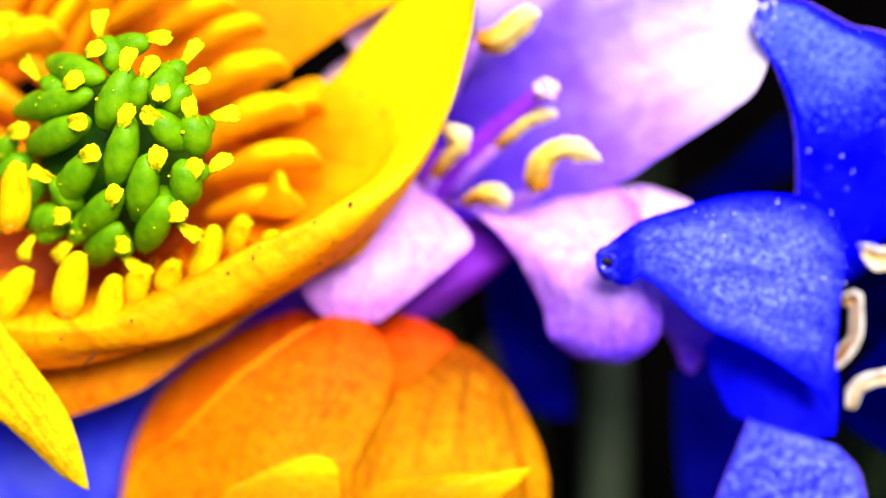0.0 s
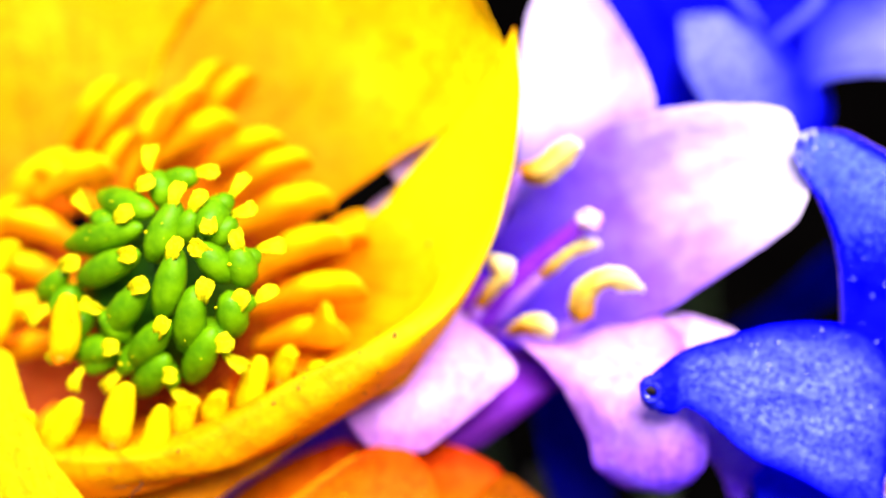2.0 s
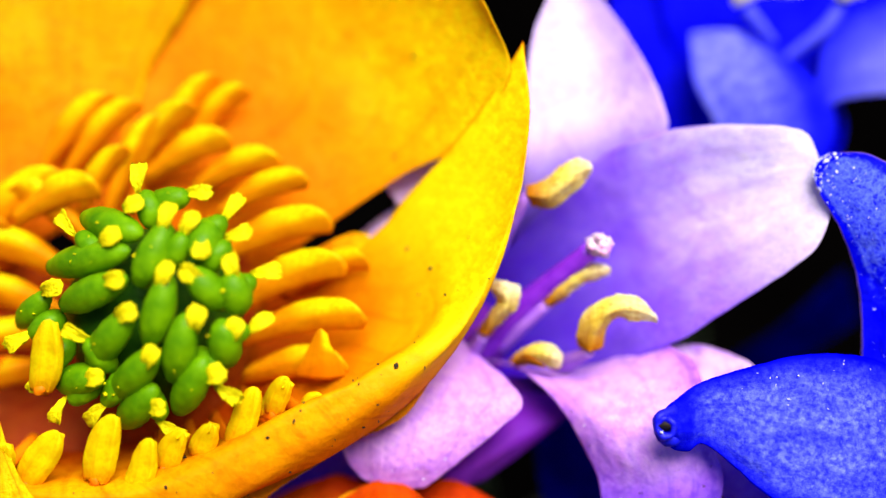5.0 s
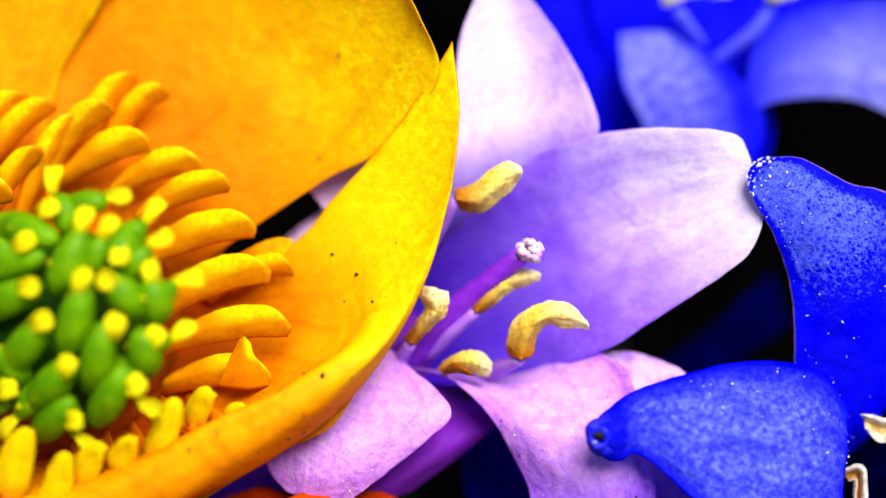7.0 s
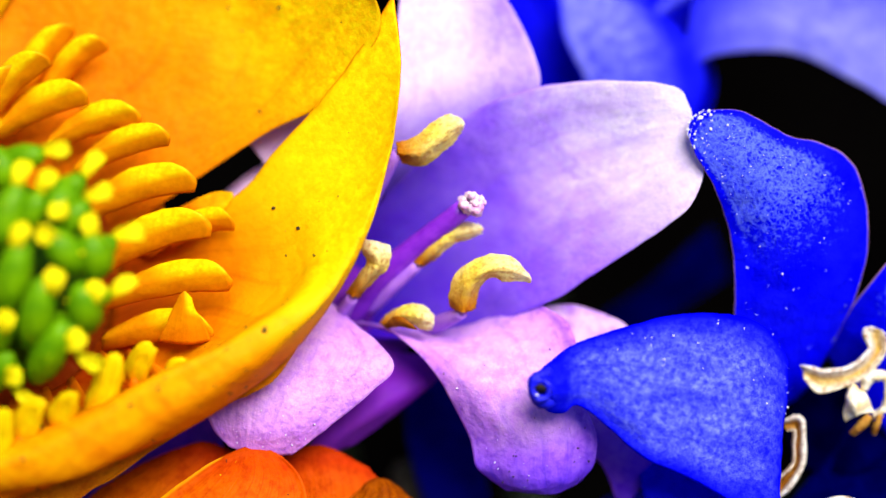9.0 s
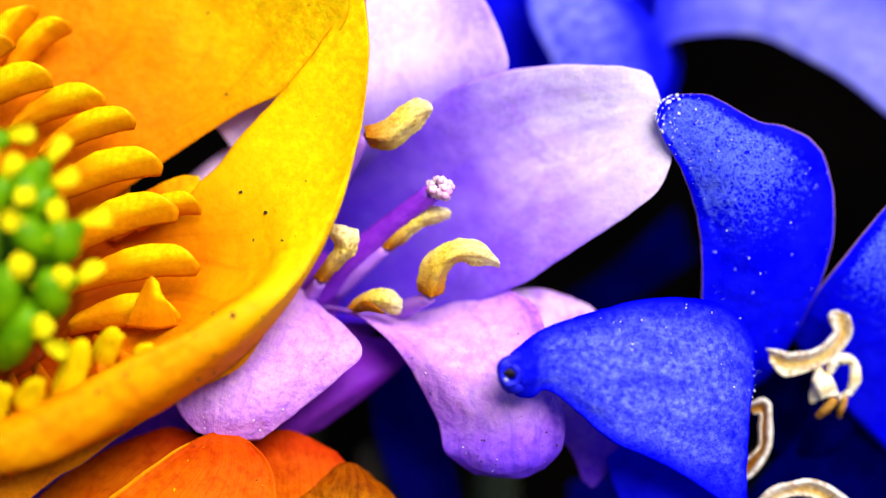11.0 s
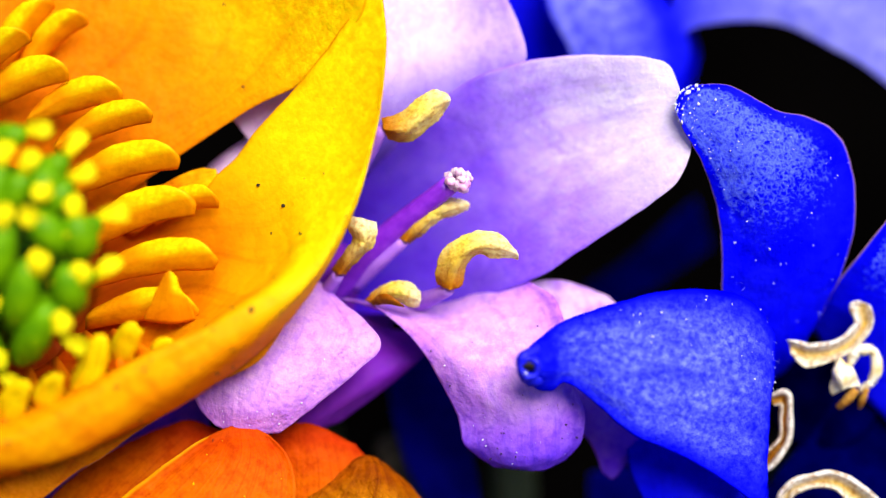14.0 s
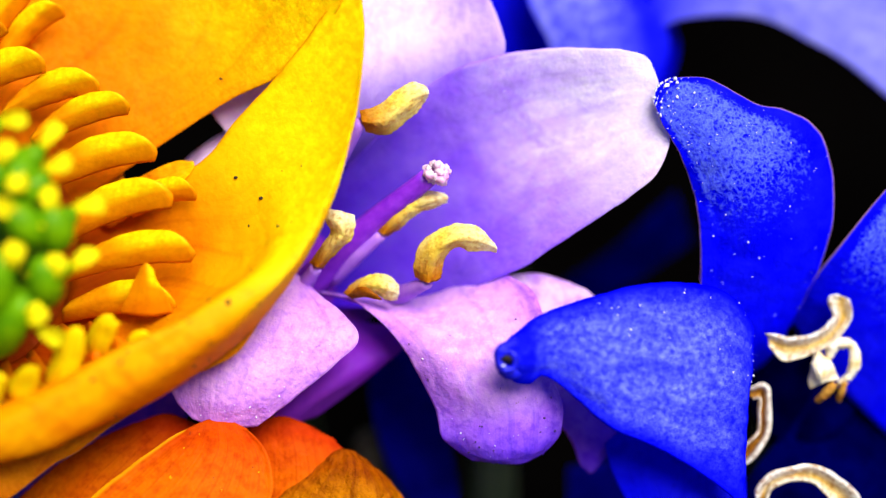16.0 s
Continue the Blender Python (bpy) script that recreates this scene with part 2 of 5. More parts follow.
# Pale rim on one side: light on the petal's thickness, put into colour.
RIMMED_ORANGE = petal_material("orange with a painted lit edge", (0.85, 0.23, 0.0), (0.89, 0.29, 0.0), (0.68, 0.12, 0.0), (0.56, 0.06, 0.0),
                               veins=52, vein_amount=0.45, mottle=1.4, edge=(0.95, 0.42, 0.0), rim=0.028, tip=((0.66, 0.055, 0.0), 0.3, 0.9), relief=0.4, specular=0.04, wrinkle=0.3)
OCHRE = petal_material("ochre orange petal", (0.68, 0.25, 0.0), (0.78, 0.33, 0.0), (0.44, 0.13, 0.0), (0.28, 0.06, 0.0),
                       veins=10, vein_amount=0.9, mottle=1.3, edge=(0.36, 0.03, 0.0), tip=((0.38, 0.06, 0.0), 0.3, 0.8), relief=0.8, specular=0.04, wrinkle=0.8)
# Whitened towards the tip: brighter light on that side is painted in.
LILAC = petal_material("lilac petal", (0.33, 0.12, 0.94), (0.48, 0.25, 0.96), (0.26, 0.08, 0.91), (0.28, 0.10, 0.91), cells=6.0, fleck=0.5,
                       along=((0.085, 0.006, 0.76), 0.05, 0.40), veins=20, vein_amount=0.4, mottle=1.9, relief=0.25, specular=0.15, late_bloom=True,
                       bloom=(0.99, 0.93, 1.0), lace=0.35, crisp=0.14, strokes=6.0, reach=(0.27, 0.56, 1.0, 1.01), span=(-0.01, 0.01, 0.66, 1.0), tip=((0.95, 0.84, 0.99), 0.41, 0.80), wrinkle=0.2)
PALE_LILAC = petal_material("pale lilac petal", (0.54, 0.34, 0.96), (0.68, 0.48, 0.97), (0.42, 0.22, 0.93), (0.42, 0.22, 0.92),
                            along=((0.10, 0.01, 0.66), 0.0, 0.40), veins=24, vein_amount=0.25, mottle=1.2, relief=0.4, specular=0.2,
                            bloom=(0.97, 0.88, 0.99), lace=0.35, reach=(0.12, 0.5, 1.0, 1.01), span=(-0.01, 0.01, 0.5, 0.95), wrinkle=0.25)
PINK = petal_material("pink lilac petal", (0.71, 0.29, 0.97), (0.83, 0.41, 0.98), (0.52, 0.16, 0.92), (0.40, 0.10, 0.80), cells=7.0,
                      veins=22, vein_amount=0.45, mottle=2.2, bloom=(0.95, 0.55, 0.98), lace=0.75, crisp=0.12, reach=(0.0, 0.2, 0.7, 1.02), tip=((0.84, 0.30, 0.92), 0.6, 1.0), relief=0.35, specular=0.3, wrinkle=0.4)
CURLED_PINK = petal_material("pink and violet petal", (0.66, 0.23, 0.93), (0.78, 0.35, 0.95), (0.40, 0.10, 0.84), (0.30, 0.08, 0.82), cells=7.0,
                             veins=9, vein_amount=0.75, mottle=2.2, bloom=(0.96, 0.58, 0.98), lace=0.7, crisp=0.12, reach=(-0.01, 0.0, 0.30, 0.62), late_bloom=True,
                             tip=((0.15, 0.03, 0.95), 0.32, 0.82), relief=0.3, specular=0.15, wrinkle=0.2)
CREAM_RIBBON = petal_material("cream and amber anther", (0.80, 0.52, 0.08), (0.92, 0.78, 0.36), (0.42, 0.16, 0.01), (0.42, 0.16, 0.01),
                              along=((0.98, 0.96, 0.88), 0.2, 0.5), tip=((0.98, 0.94, 0.80), 0.66, 0.9),
                              veins=14, vein_amount=0.4, mottle=3.0, cells=14.0, relief=0.5, wrinkle=0.5)
BROWN_RIBBON = petal_material("cream and brown anther", (0.40, 0.15, 0.012), (0.56, 0.28, 0.04), (0.20, 0.06, 0.004), (0.3, 0.1, 0.008),
                              along=((0.94, 0.90, 0.80), 0.08, 0.24), tip=((0.90, 0.84, 0.70), 0.86, 1.0),
                              veins=14, vein_amount=0.5, mottle=3.0, cells=14.0, relief=0.5)
VIOLET_BLUE = petal_material("violet blue petal", (0.20, 0.04, 0.95), (0.32, 0.11, 0.96), (0.13, 0.02, 0.92), (0.13, 0.02, 0.9), mottle=1.2, through_light=0.5)
TWO_TONE = petal_material("pale pink petal with a violet tip", (0.22, 0.05, 0.95), (0.34, 0.13, 0.96), (0.14, 0.02, 0.92), (0.14, 0.02, 0.9), mottle=1.2, through_light=0.4,
                          along=((0.93, 0.66, 0.99), 0.28, 0.5), edge=(0.5, 0.06, 0.3), rim=0.02, specular=0.05)
VIOLET = petal_material("violet tube", (0.20, 0.012, 0.46), (0.26, 0.028, 0.52), (0.18, 0.01, 0.56), (0.16, 0.01, 0.5), mottle=1.0)
BLUE = petal_material("blue petal", (0.0008, 0.001, 0.95), (0.004, 0.005, 0.96), (0.0006, 0.0008, 0.86), (0.0008, 0.001, 0.84),
                      veins=24, vein_amount=0.4, mottle=1.6, cells=13.0, relief=0.35, specular=0.02, late_bloom=True, span=(0.0, 0.1, 0.84, 1.0), bloom=(0.11, 0.17, 0.97), net=7.0,
                      reach=(-0.01, 0.05, 0.42, 0.86), edge=(0.42, 0.22, 0.18), wrinkle=0.3)
VEINED_BLUE = petal_material("veined blue petal", (0.0008, 0.001, 0.98), (0.003, 0.004, 0.98), (0.0007, 0.0009, 0.93), (0.0007, 0.0009, 0.92),
                             veins=14, vein_amount=0.5, mottle=1.5, cells=13.0, fleck=0.5, relief=0.3, specular=0.0, bloom=(0.25, 0.32, 1.0), lace=0.78, crisp=0.10, sparse=0.50, strokes=8.0, late_bloom=True,
                             span=(0.02, 0.26, 0.80, 0.99), reach=(0.22, 0.46, 0.70, 0.97), edge=(0.0, 0.0, 0.6), wrinkle=0.25)
MOTTLED_BLUE = petal_material("mottled pale and deep blue petal", (0.006, 0.008, 0.97), (0.03, 0.035, 0.98), (0.002, 0.003, 0.92), (0.002, 0.003, 0.92), veins=10, vein_amount=0.5, mottle=1.8, cells=9.0,
                              relief=0.4, specular=0.1, late_bloom=True, bloom=(0.20, 0.25, 1.0), lace=0.95, crisp=0.10, strokes=6.0, floor=0.15, reach=(-0.01, 0.04, 1.0, 1.01), span=(-0.01, 0.05, 0.95, 1.01), edge=(0.30, 0.13, 0.16), wrinkle=0.5)
SHELTERED_PINK = petal_material("pale pink petal", (0.96, 0.74, 0.98), (0.98, 0.84, 0.99), (0.86, 0.54, 0.96), (0.82, 0.48, 0.95), veins=10, vein_amount=0.4, mottle=1.4, specular=0.1, through_light=0.55)
DEEP_BLUE = petal_material("plain deep blue petal", (0.0, 0.001, 0.94), (0.004, 0.005, 0.95), (0.0, 0.0, 0.8), (0.001, 0.001, 0.8), mottle=0.8, specular=0.03, through_light=0.45)
# The blue is darkened to paint in the shade on the low petals.
SHADE_BLUE = petal_material("blue petal with shade painted in", (0.0, 0.001, 0.36), (0.004, 0.005, 0.50), (0.0, 0.0, 0.22), (0.001, 0.001, 0.25), mottle=0.8, specular=0.03, through_light=0.4)
BLUE_TIP = petal_material("dark blue tip", (0.002, 0.003, 0.8), (0.01, 0.012, 0.85), (0.0, 0.0, 0.5), (0.002, 0.002, 0.6), mottle=2.0, specular=0.3)
PALE_BLUE = petal_material("pale blue petal", (0.006, 0.009, 0.96), (0.03, 0.035, 0.96), (0.004, 0.006, 0.92), (0.004, 0.006, 0.92),
                           veins=14, vein_amount=0.4, mottle=1.4, cells=8.0, fleck=0.3, late_bloom=True, bloom=(0.36, 0.37, 0.98), lace=0.3, floor=0.65, reach=(-0.01, 0.0, 0.42, 0.95), span=(0.05, 0.4, 1.0, 1.01), specular=0.05)
FADING_BLUE = petal_material("blue petal, pale on one side", (0.003, 0.004, 0.97), (0.012, 0.015, 0.97), (0.002, 0.003, 0.94), (0.002, 0.003, 0.94),
                             veins=12, vein_amount=0.4, mottle=1.6, cells=8.0, fleck=0.3, late_bloom=True, bloom=(0.26, 0.28, 0.99), lace=0.5, floor=0.5, reach=(-0.01, 0.05, 1.0, 1.01), span=(-0.01, 0.04, 0.5, 0.86), specular=0.03)
MID_BLUE = petal_material("bright blue petal", (0.04, 0.06, 0.98), (0.14, 0.17, 0.98), (0.02, 0.03, 0.97), (0.02, 0.03, 0.96), mottle=0.7, specular=0.05, through_light=0.5)
# Shade of the throat and background, put into the blue.
NAVY = petal_material("blue with shade painted in", (0.0, 0.0003, 0.04), (0.0, 0.0005, 0.07), (0.0, 0.0, 0.02), (0.0, 0.0, 0.03),
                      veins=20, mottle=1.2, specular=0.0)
# Shade of the gaps between the carpels is put into this green.
DARK_GREEN = plain_material("receptacle green with gap shade", (0.010, 0.06, 0.001), (0.02, 0.09, 0.001), 2.0, 0.5, 0.3, 7.0, specular=0.1)
GREEN = plain_material("carpel green", (0.045, 0.18, 0.0), (0.18, 0.40, 0.0), 0.9, 0.4, 0.25, 7.0, specular=0.10)
STIGMA_YELLOW = plain_material("stigma yellow", (0.92, 0.80, 0.0), (0.66, 0.56, 0.0), 4.5, 0.6, 1.0, 12.0, specular=0.08)
FILAMENT_YELLOW = plain_material("filament amber", (0.88, 0.24, 0.0), (0.82, 0.15, 0.0), 2.0, 0.5, 0.4, 9.0, specular=0.1)
ANTHER_GOLD = plain_material("amber brown anther", (0.62, 0.34, 0.05), (0.28, 0.08, 0.005), 2.0, 0.6, 0.6, 20.0, depth=0.00005, specular=0.2)
ANTHER_CREAM = plain_material("cream anther", (0.97, 0.94, 0.82), (0.84, 0.62, 0.22), 2.4, 0.55, 0.8, 11.0, depth=0.00008, specular=0.25)
STYLE = plain_material("purple style", (0.17, 0.01, 0.56), (0.26, 0.03, 0.70), 2.0, 0.4, 0.4, 9.0)
FILAMENT = plain_material("lilac filament", (0.46, 0.20, 0.80), (0.34, 0.12, 0.76), 2.0, 0.45, 0.4, 9.0)
PALE_FILAMENT = plain_material("pale blue filament", (0.06, 0.07, 0.96), (0.12, 0.13, 0.97), 1.4, 0.5, 0.3, 9.0, specular=0.1)
KNOB = plain_material("white pink stigma", (0.92, 0.80, 0.86), (0.74, 0.22, 0.60), 5.0, 0.5, 0.6, 14.0)
STEM = plain_material("stem green", (0.02, 0.04, 0.012), (0.035, 0.055, 0.02), 0.8, 0.5, 0.4, 5.0)
PALE_STEM = plain_material("pale stem green", (0.036, 0.055, 0.024), (0.06, 0.076, 0.04), 0.8, 0.5, 0.4, 5.0)
WITHERED = plain_material("withered brown", (0.06, 0.05, 0.035), (0.04, 0.032, 0.022), 1.0, 0.7, 0.6, 5.0)
SPECK = plain_material("dark speck", (0.012, 0.008, 0.004), (0.03, 0.015, 0.006), 8.0, 0.7, 0.4, 20.0)
WHITE_GRAIN = plain_material("white flake and glint", (0.85, 0.86, 0.9), (0.7, 0.72, 0.86), 6.0, 0.25, 0.8, 20.0, specular=0.6)


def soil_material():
    m, n, l = nodes_of("soil with shade in its colour")
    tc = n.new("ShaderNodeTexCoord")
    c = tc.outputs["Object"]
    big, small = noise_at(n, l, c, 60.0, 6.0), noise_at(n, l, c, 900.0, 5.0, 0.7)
    # Near-black base: the shade under the flowers is painted into the soil.
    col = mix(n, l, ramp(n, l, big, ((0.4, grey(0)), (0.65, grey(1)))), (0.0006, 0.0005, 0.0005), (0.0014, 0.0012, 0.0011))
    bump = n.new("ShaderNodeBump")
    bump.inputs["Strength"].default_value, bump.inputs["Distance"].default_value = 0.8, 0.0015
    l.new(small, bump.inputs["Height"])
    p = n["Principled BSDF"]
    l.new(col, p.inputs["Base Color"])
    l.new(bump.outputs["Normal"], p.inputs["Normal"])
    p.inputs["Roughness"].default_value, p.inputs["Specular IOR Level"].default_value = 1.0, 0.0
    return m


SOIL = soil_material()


# ---- building helpers ----
def spline(points, count):
    """count points along a smooth curve through the given ones (rows of an array)."""
    p = np.asarray(points, float)
    if len(p) == 2:
        s = np.linspace(0, 1, count)[:, None] if p.ndim == 2 else np.linspace(0, 1, count)[:, None, None]
        return p[0] * (1 - s) + p[1] * s
    p = np.concatenate([2 * p[:1] - p[1:2], p, 2 * p[-1:] - p[-2:-1]])
    out = []
    for s in np.linspace(0, len(p) - 3, count):
        i = min(int(s), len(p) - 4)
        t, (a, b, c, d) = s - i, p[i:i + 4]
        out.append(0.5 * (2 * b + (c - a) * t + (2 * a - 5 * b + 4 * c - d) * t * t + (3 * b - a - 3 * c + d) * t ** 3))
    return np.array(out)


def link(name, mesh, material, parent, label="", at=None):
    """One mesh object under a thing or part; its points are in the world and its origin moves to their middle."""
    co = np.empty(len(mesh.vertices) * 3, np.float32)
    mesh.vertices.foreach_get("co", co)
    co = co.reshape(-1, 3)
    mid = np.array(at if at is not None else co.mean(0), np.float32)
    mesh.vertices.foreach_set("co", (co - mid).ravel())
    mesh.materials.append(material)
    mesh.polygons.foreach_set("use_smooth", np.ones(len(mesh.polygons), bool))
    mesh.update()
    ob = new(name, mesh)
    if parent is not None:
        base = Vector()
        up_ = parent
        while up_ is not None:
            base += up_.location
            up_ = up_.parent
        ob.parent = parent
        ob.location = Vector(mid.tolist()) - base
    else:
        ob.location = mid.tolist()
    if label:
        ob["label"] = label
    return ob


def mesh_of(name, verts, faces, uv=None):
    me = bpy.data.meshes.new(name)
    me.from_pydata(np.asarray(verts).tolist(), [], faces)
    if uv is not None:
        layer = me.uv_layers.new(name="UVMap")
        idx = np.empty(len(me.loops), np.int32)
        me.loops.foreach_get("vertex_index", idx)
        layer.data.foreach_set("uv", np.asarray(uv, np.float32)[idx].ravel())
    me.validate()
    return me


def petal(name, material, parent, curves, label="", nu=36, nv=40, thick=0.10, wave=0.05, crinkle=0.015, seed=0, rag=0.0, roll=0.0, pebble=0.0):
    """A petal lofted from cross curves (foot first, tip last), with ripples, a ragged edge and real thickness in mm."""
    rows = np.array([[spot(q) for q in spline(c, nu)] for c in curves], float)
    grid = spline(rows, nv)
    t0, t1 = np.gradient(grid, axis=0), np.gradient(grid, axis=1)
    nor = np.cross(t1, t0)
    nor /= np.linalg.norm(nor, axis=2, keepdims=True) + 1e-12
    if (nor @ np.array(OUT)).mean() < 0:
        nor = -nor
    side = t1 / (np.linalg.norm(t1, axis=2, keepdims=True) + 1e-12)
    offs = np.zeros((nv, nu))
    edge = np.zeros((nv, nu))
    for i in range(nv):
        for j in range(nu):
            p = Vector(grid[i, j]) * 1000
            offs[i, j] = wave * noise.noise(p * 0.45 + Vector((seed * 7.3, 0, 0))) + crinkle * noise.noise(p * 2.6 + Vector((0, seed * 3.1, 0)))
            if pebble:
                offs[i, j] += pebble * (noise.noise(p * 8 + Vector((seed, 0, 3))) + 0.6 * noise.noise(p * 15))
                edge[i, j] = 1.2 * pebble * noise.noise(p * 7 + Vector((3, seed, 0))) * max(0, abs(2 * j / (nu - 1) - 1) - 0.5) * 2
            if rag:
                u = abs(2 * j / (nu - 1) - 1)
                edge[i, j] += rag * max(0, u - 0.8) * 5 * noise.noise(p * 2.2 + Vector((seed, 5, 0))) * (1 if j > nu / 2 else -1)
    u = np.abs(np.linspace(-1, 1, nu))
    v = np.linspace(0, 1, nv)
    offs = offs + roll * np.maximum(np.clip((u - 0.86) / 0.14, 0, 1)[None, :] ** 2, np.clip((v - 0.92) / 0.08, 0, 1)[:, None] ** 2)
    grid = grid + nor * (offs * 0.001)[..., None] + side * (edge * 0.001)[..., None]
    taper = np.minimum(1, 0.25 + 3.5 * np.minimum(1 - u[None, :], (1 - v[:, None]) * 2))
    back = grid - nor * (thick * 0.001 * taper)[..., None]
    verts = np.concatenate([grid.reshape(-1, 3), back.reshape(-1, 3)])
    uu, vv = np.meshgrid(np.linspace(0, 1, nu), v)
    uv = np.stack([uu.ravel(), vv.ravel()], 1)
    uv = np.concatenate([uv, uv])
    n0, f = nu * nv, []
    for i in range(nv - 1):
        for j in range(nu - 1):
            a = i * nu + j
            f.append((a, a + 1, a + nu + 1, a + nu))
            f.append((n0 + a, n0 + a + nu, n0 + a + nu + 1, n0 + a + 1))
    ring = [j for j in range(nu)] + [i * nu + nu - 1 for i in range(1, nv)] + [(nv - 1) * nu + j for j in range(nu - 2, -1, -1)] + [i * nu for i in range(nv - 2, 0, -1)]
    for a, b in zip(ring, ring[1:] + ring[:1]):
        f.append((b, a, n0 + a, n0 + b))
    ob = link(name, mesh_of(name, verts, f, uv), material, parent, label)
    return ob, grid, nor


def tube(points, radii, sides=12, rings=16, flat=1.0, lumps=0.0, seed=0, groove=0.0, world_points=False, cap=0.0):
    """Vertices and faces of a rounded rod along sketch points; radii in mm along it."""
    path = np.array([p if world_points else spot(p) for p in (points if world_points else spline(points, rings))], float)
    if world_points:
        path = spline(path, rings)
    rad = spline(np.array(radii, float)[:, None], rings)[:, 0]
    if cap:
        far_end = np.clip((1 - np.linspace(0, 1, rings)) / cap, 0.02, 1)
        rad = rad * np.sqrt(1 - (1 - far_end) ** 2)
    tan = np.gradient(path, axis=0)
    tan /= np.linalg.norm(tan, axis=1, keepdims=True) + 1e-12
    out = np.array(OUT)
    verts, faces = [], []
    for i in range(rings):
        a = np.cross(tan[i], out)
        if np.linalg.norm(a) < 0.05:
            a = np.cross(tan[i], np.array(ACROSS))
        a /= np.linalg.norm(a)
        b = np.cross(a, tan[i])
        for k in range(sides):
            g = 2 * math.pi * k / sides
            r = rad[i] * (1 + lumps * noise.noise(Vector((i * 0.7 + seed * 9, math.cos(g) * 1.6, math.sin(g) * 1.6))))
            r *= 1 - groove * math.exp(-((math.sin(g) - 1) ** 2) * 12)
            verts.append(path[i] + (a * math.cos(g) + b * math.sin(g) * flat) * r * 0.001)
    for i in range(rings - 1):
        for k in range(sides):
            p, q = i * sides + k, i * sides + (k + 1) % sides
            faces.append((p, q, q + sides, p + sides))
    for end, tip in ((0, path[0]), (rings - 1, path[-1])):
        verts.append(tip)
        c = len(verts) - 1
        for k in range(sides):
            p, q = end * sides + k, end * sides + (k + 1) % sides
            faces.append((c, q, p) if end == 0 else (c, p, q))
    return np.array(verts), faces


def rod(name, material, parent, points, radii, label="", **more):
    v, f = tube(points, radii, **more)
    return link(name, mesh_of(name, v, f), material, parent, label)


def round_ends(r, n=7):
    """Radii of a rod with rounded ends."""
    return [r * math.sqrt(max(0.02, 1 - (2 * k / (n - 1) - 1) ** 4)) for k in range(n)]


def grain(name, material, parent, centre, size, seed=0, label=""):
    """A small uneven lump of size mm at a world place."""
    bm = bmesh.new()
    bmesh.ops.create_icosphere(bm, subdivisions=1, radius=1)
    rnd = random.Random(seed)
    s = [rnd.uniform(0.25, 1.8) for _ in range(3)]
    for v in bm.verts:
        k = 1 + 0.9 * noise.noise(v.co * 2.3 + Vector((seed, 0, 0)))
        v.co = Vector(centre) + Vector((v.co.x * s[0], v.co.y * s[1], v.co.z * s[2])) * (k * size * 0.001)
    me = bpy.data.meshes.new(name)
    bm.to_mesh(me)
    bm.free()
    return link(name, me, material, parent, label)


def thing(name, at, label, category, group=""):
    ob = new(name)
    ob.empty_display_size = 0.002
    ob.location = spot(at)
    return tagged(ob, label, category, group)


def stalk(parent, start, back, radius, label="", name="stem", lean=(0.0, 0.0)):
    """A stem from a flower's foot, bending from the flower's axis down into the soil."""
    a = spot(start)
    b = spot((start[0] + lean[0], start[1] + lean[1], start[2] - back))
    c = Vector((b.x * 1.02, b.y + 0.002, b.z * 0.55))
    d = Vector((b.x * 1.05, b.y + 0.003, -0.002))
    return rod(name, STEM, parent, [a, b, c, d], [radius * 0.8, radius, radius, radius * 1.1], label, world_points=True, rings=24)


# ---- ground ----
def ground():
    n, half = 120, 0.12
    ticks = np.linspace(-half, half, n)
    far = [-60, -8, -1, -0.3]
    xs = np.concatenate([far, ticks, [-k for k in reversed(far)]])
    v, f = [], []
    for y in xs:
        for x in xs:
            near = max(0.0, 1 - max(abs(x), abs(y)) / 0.13)
            z = (0.0016 * noise.noise(Vector((x * 90, y * 90, 0))) + 0.0008 * noise.noise(Vector((x * 400, y * 400, 3)))) * min(1, near * 3)
            v.append((x, y, z))
    m = len(xs)
    for i in range(m - 1):
        for j in range(m - 1):
            a = i * m + j
            f.append((a, a + 1, a + m + 1, a + m))
    tagged(link("ground", mesh_of("ground", v, f), SOIL, None, at=(0, 0, 0)), "garden soil under the flowers, shade painted into its near-black", "soil", kind="structure")


ground()


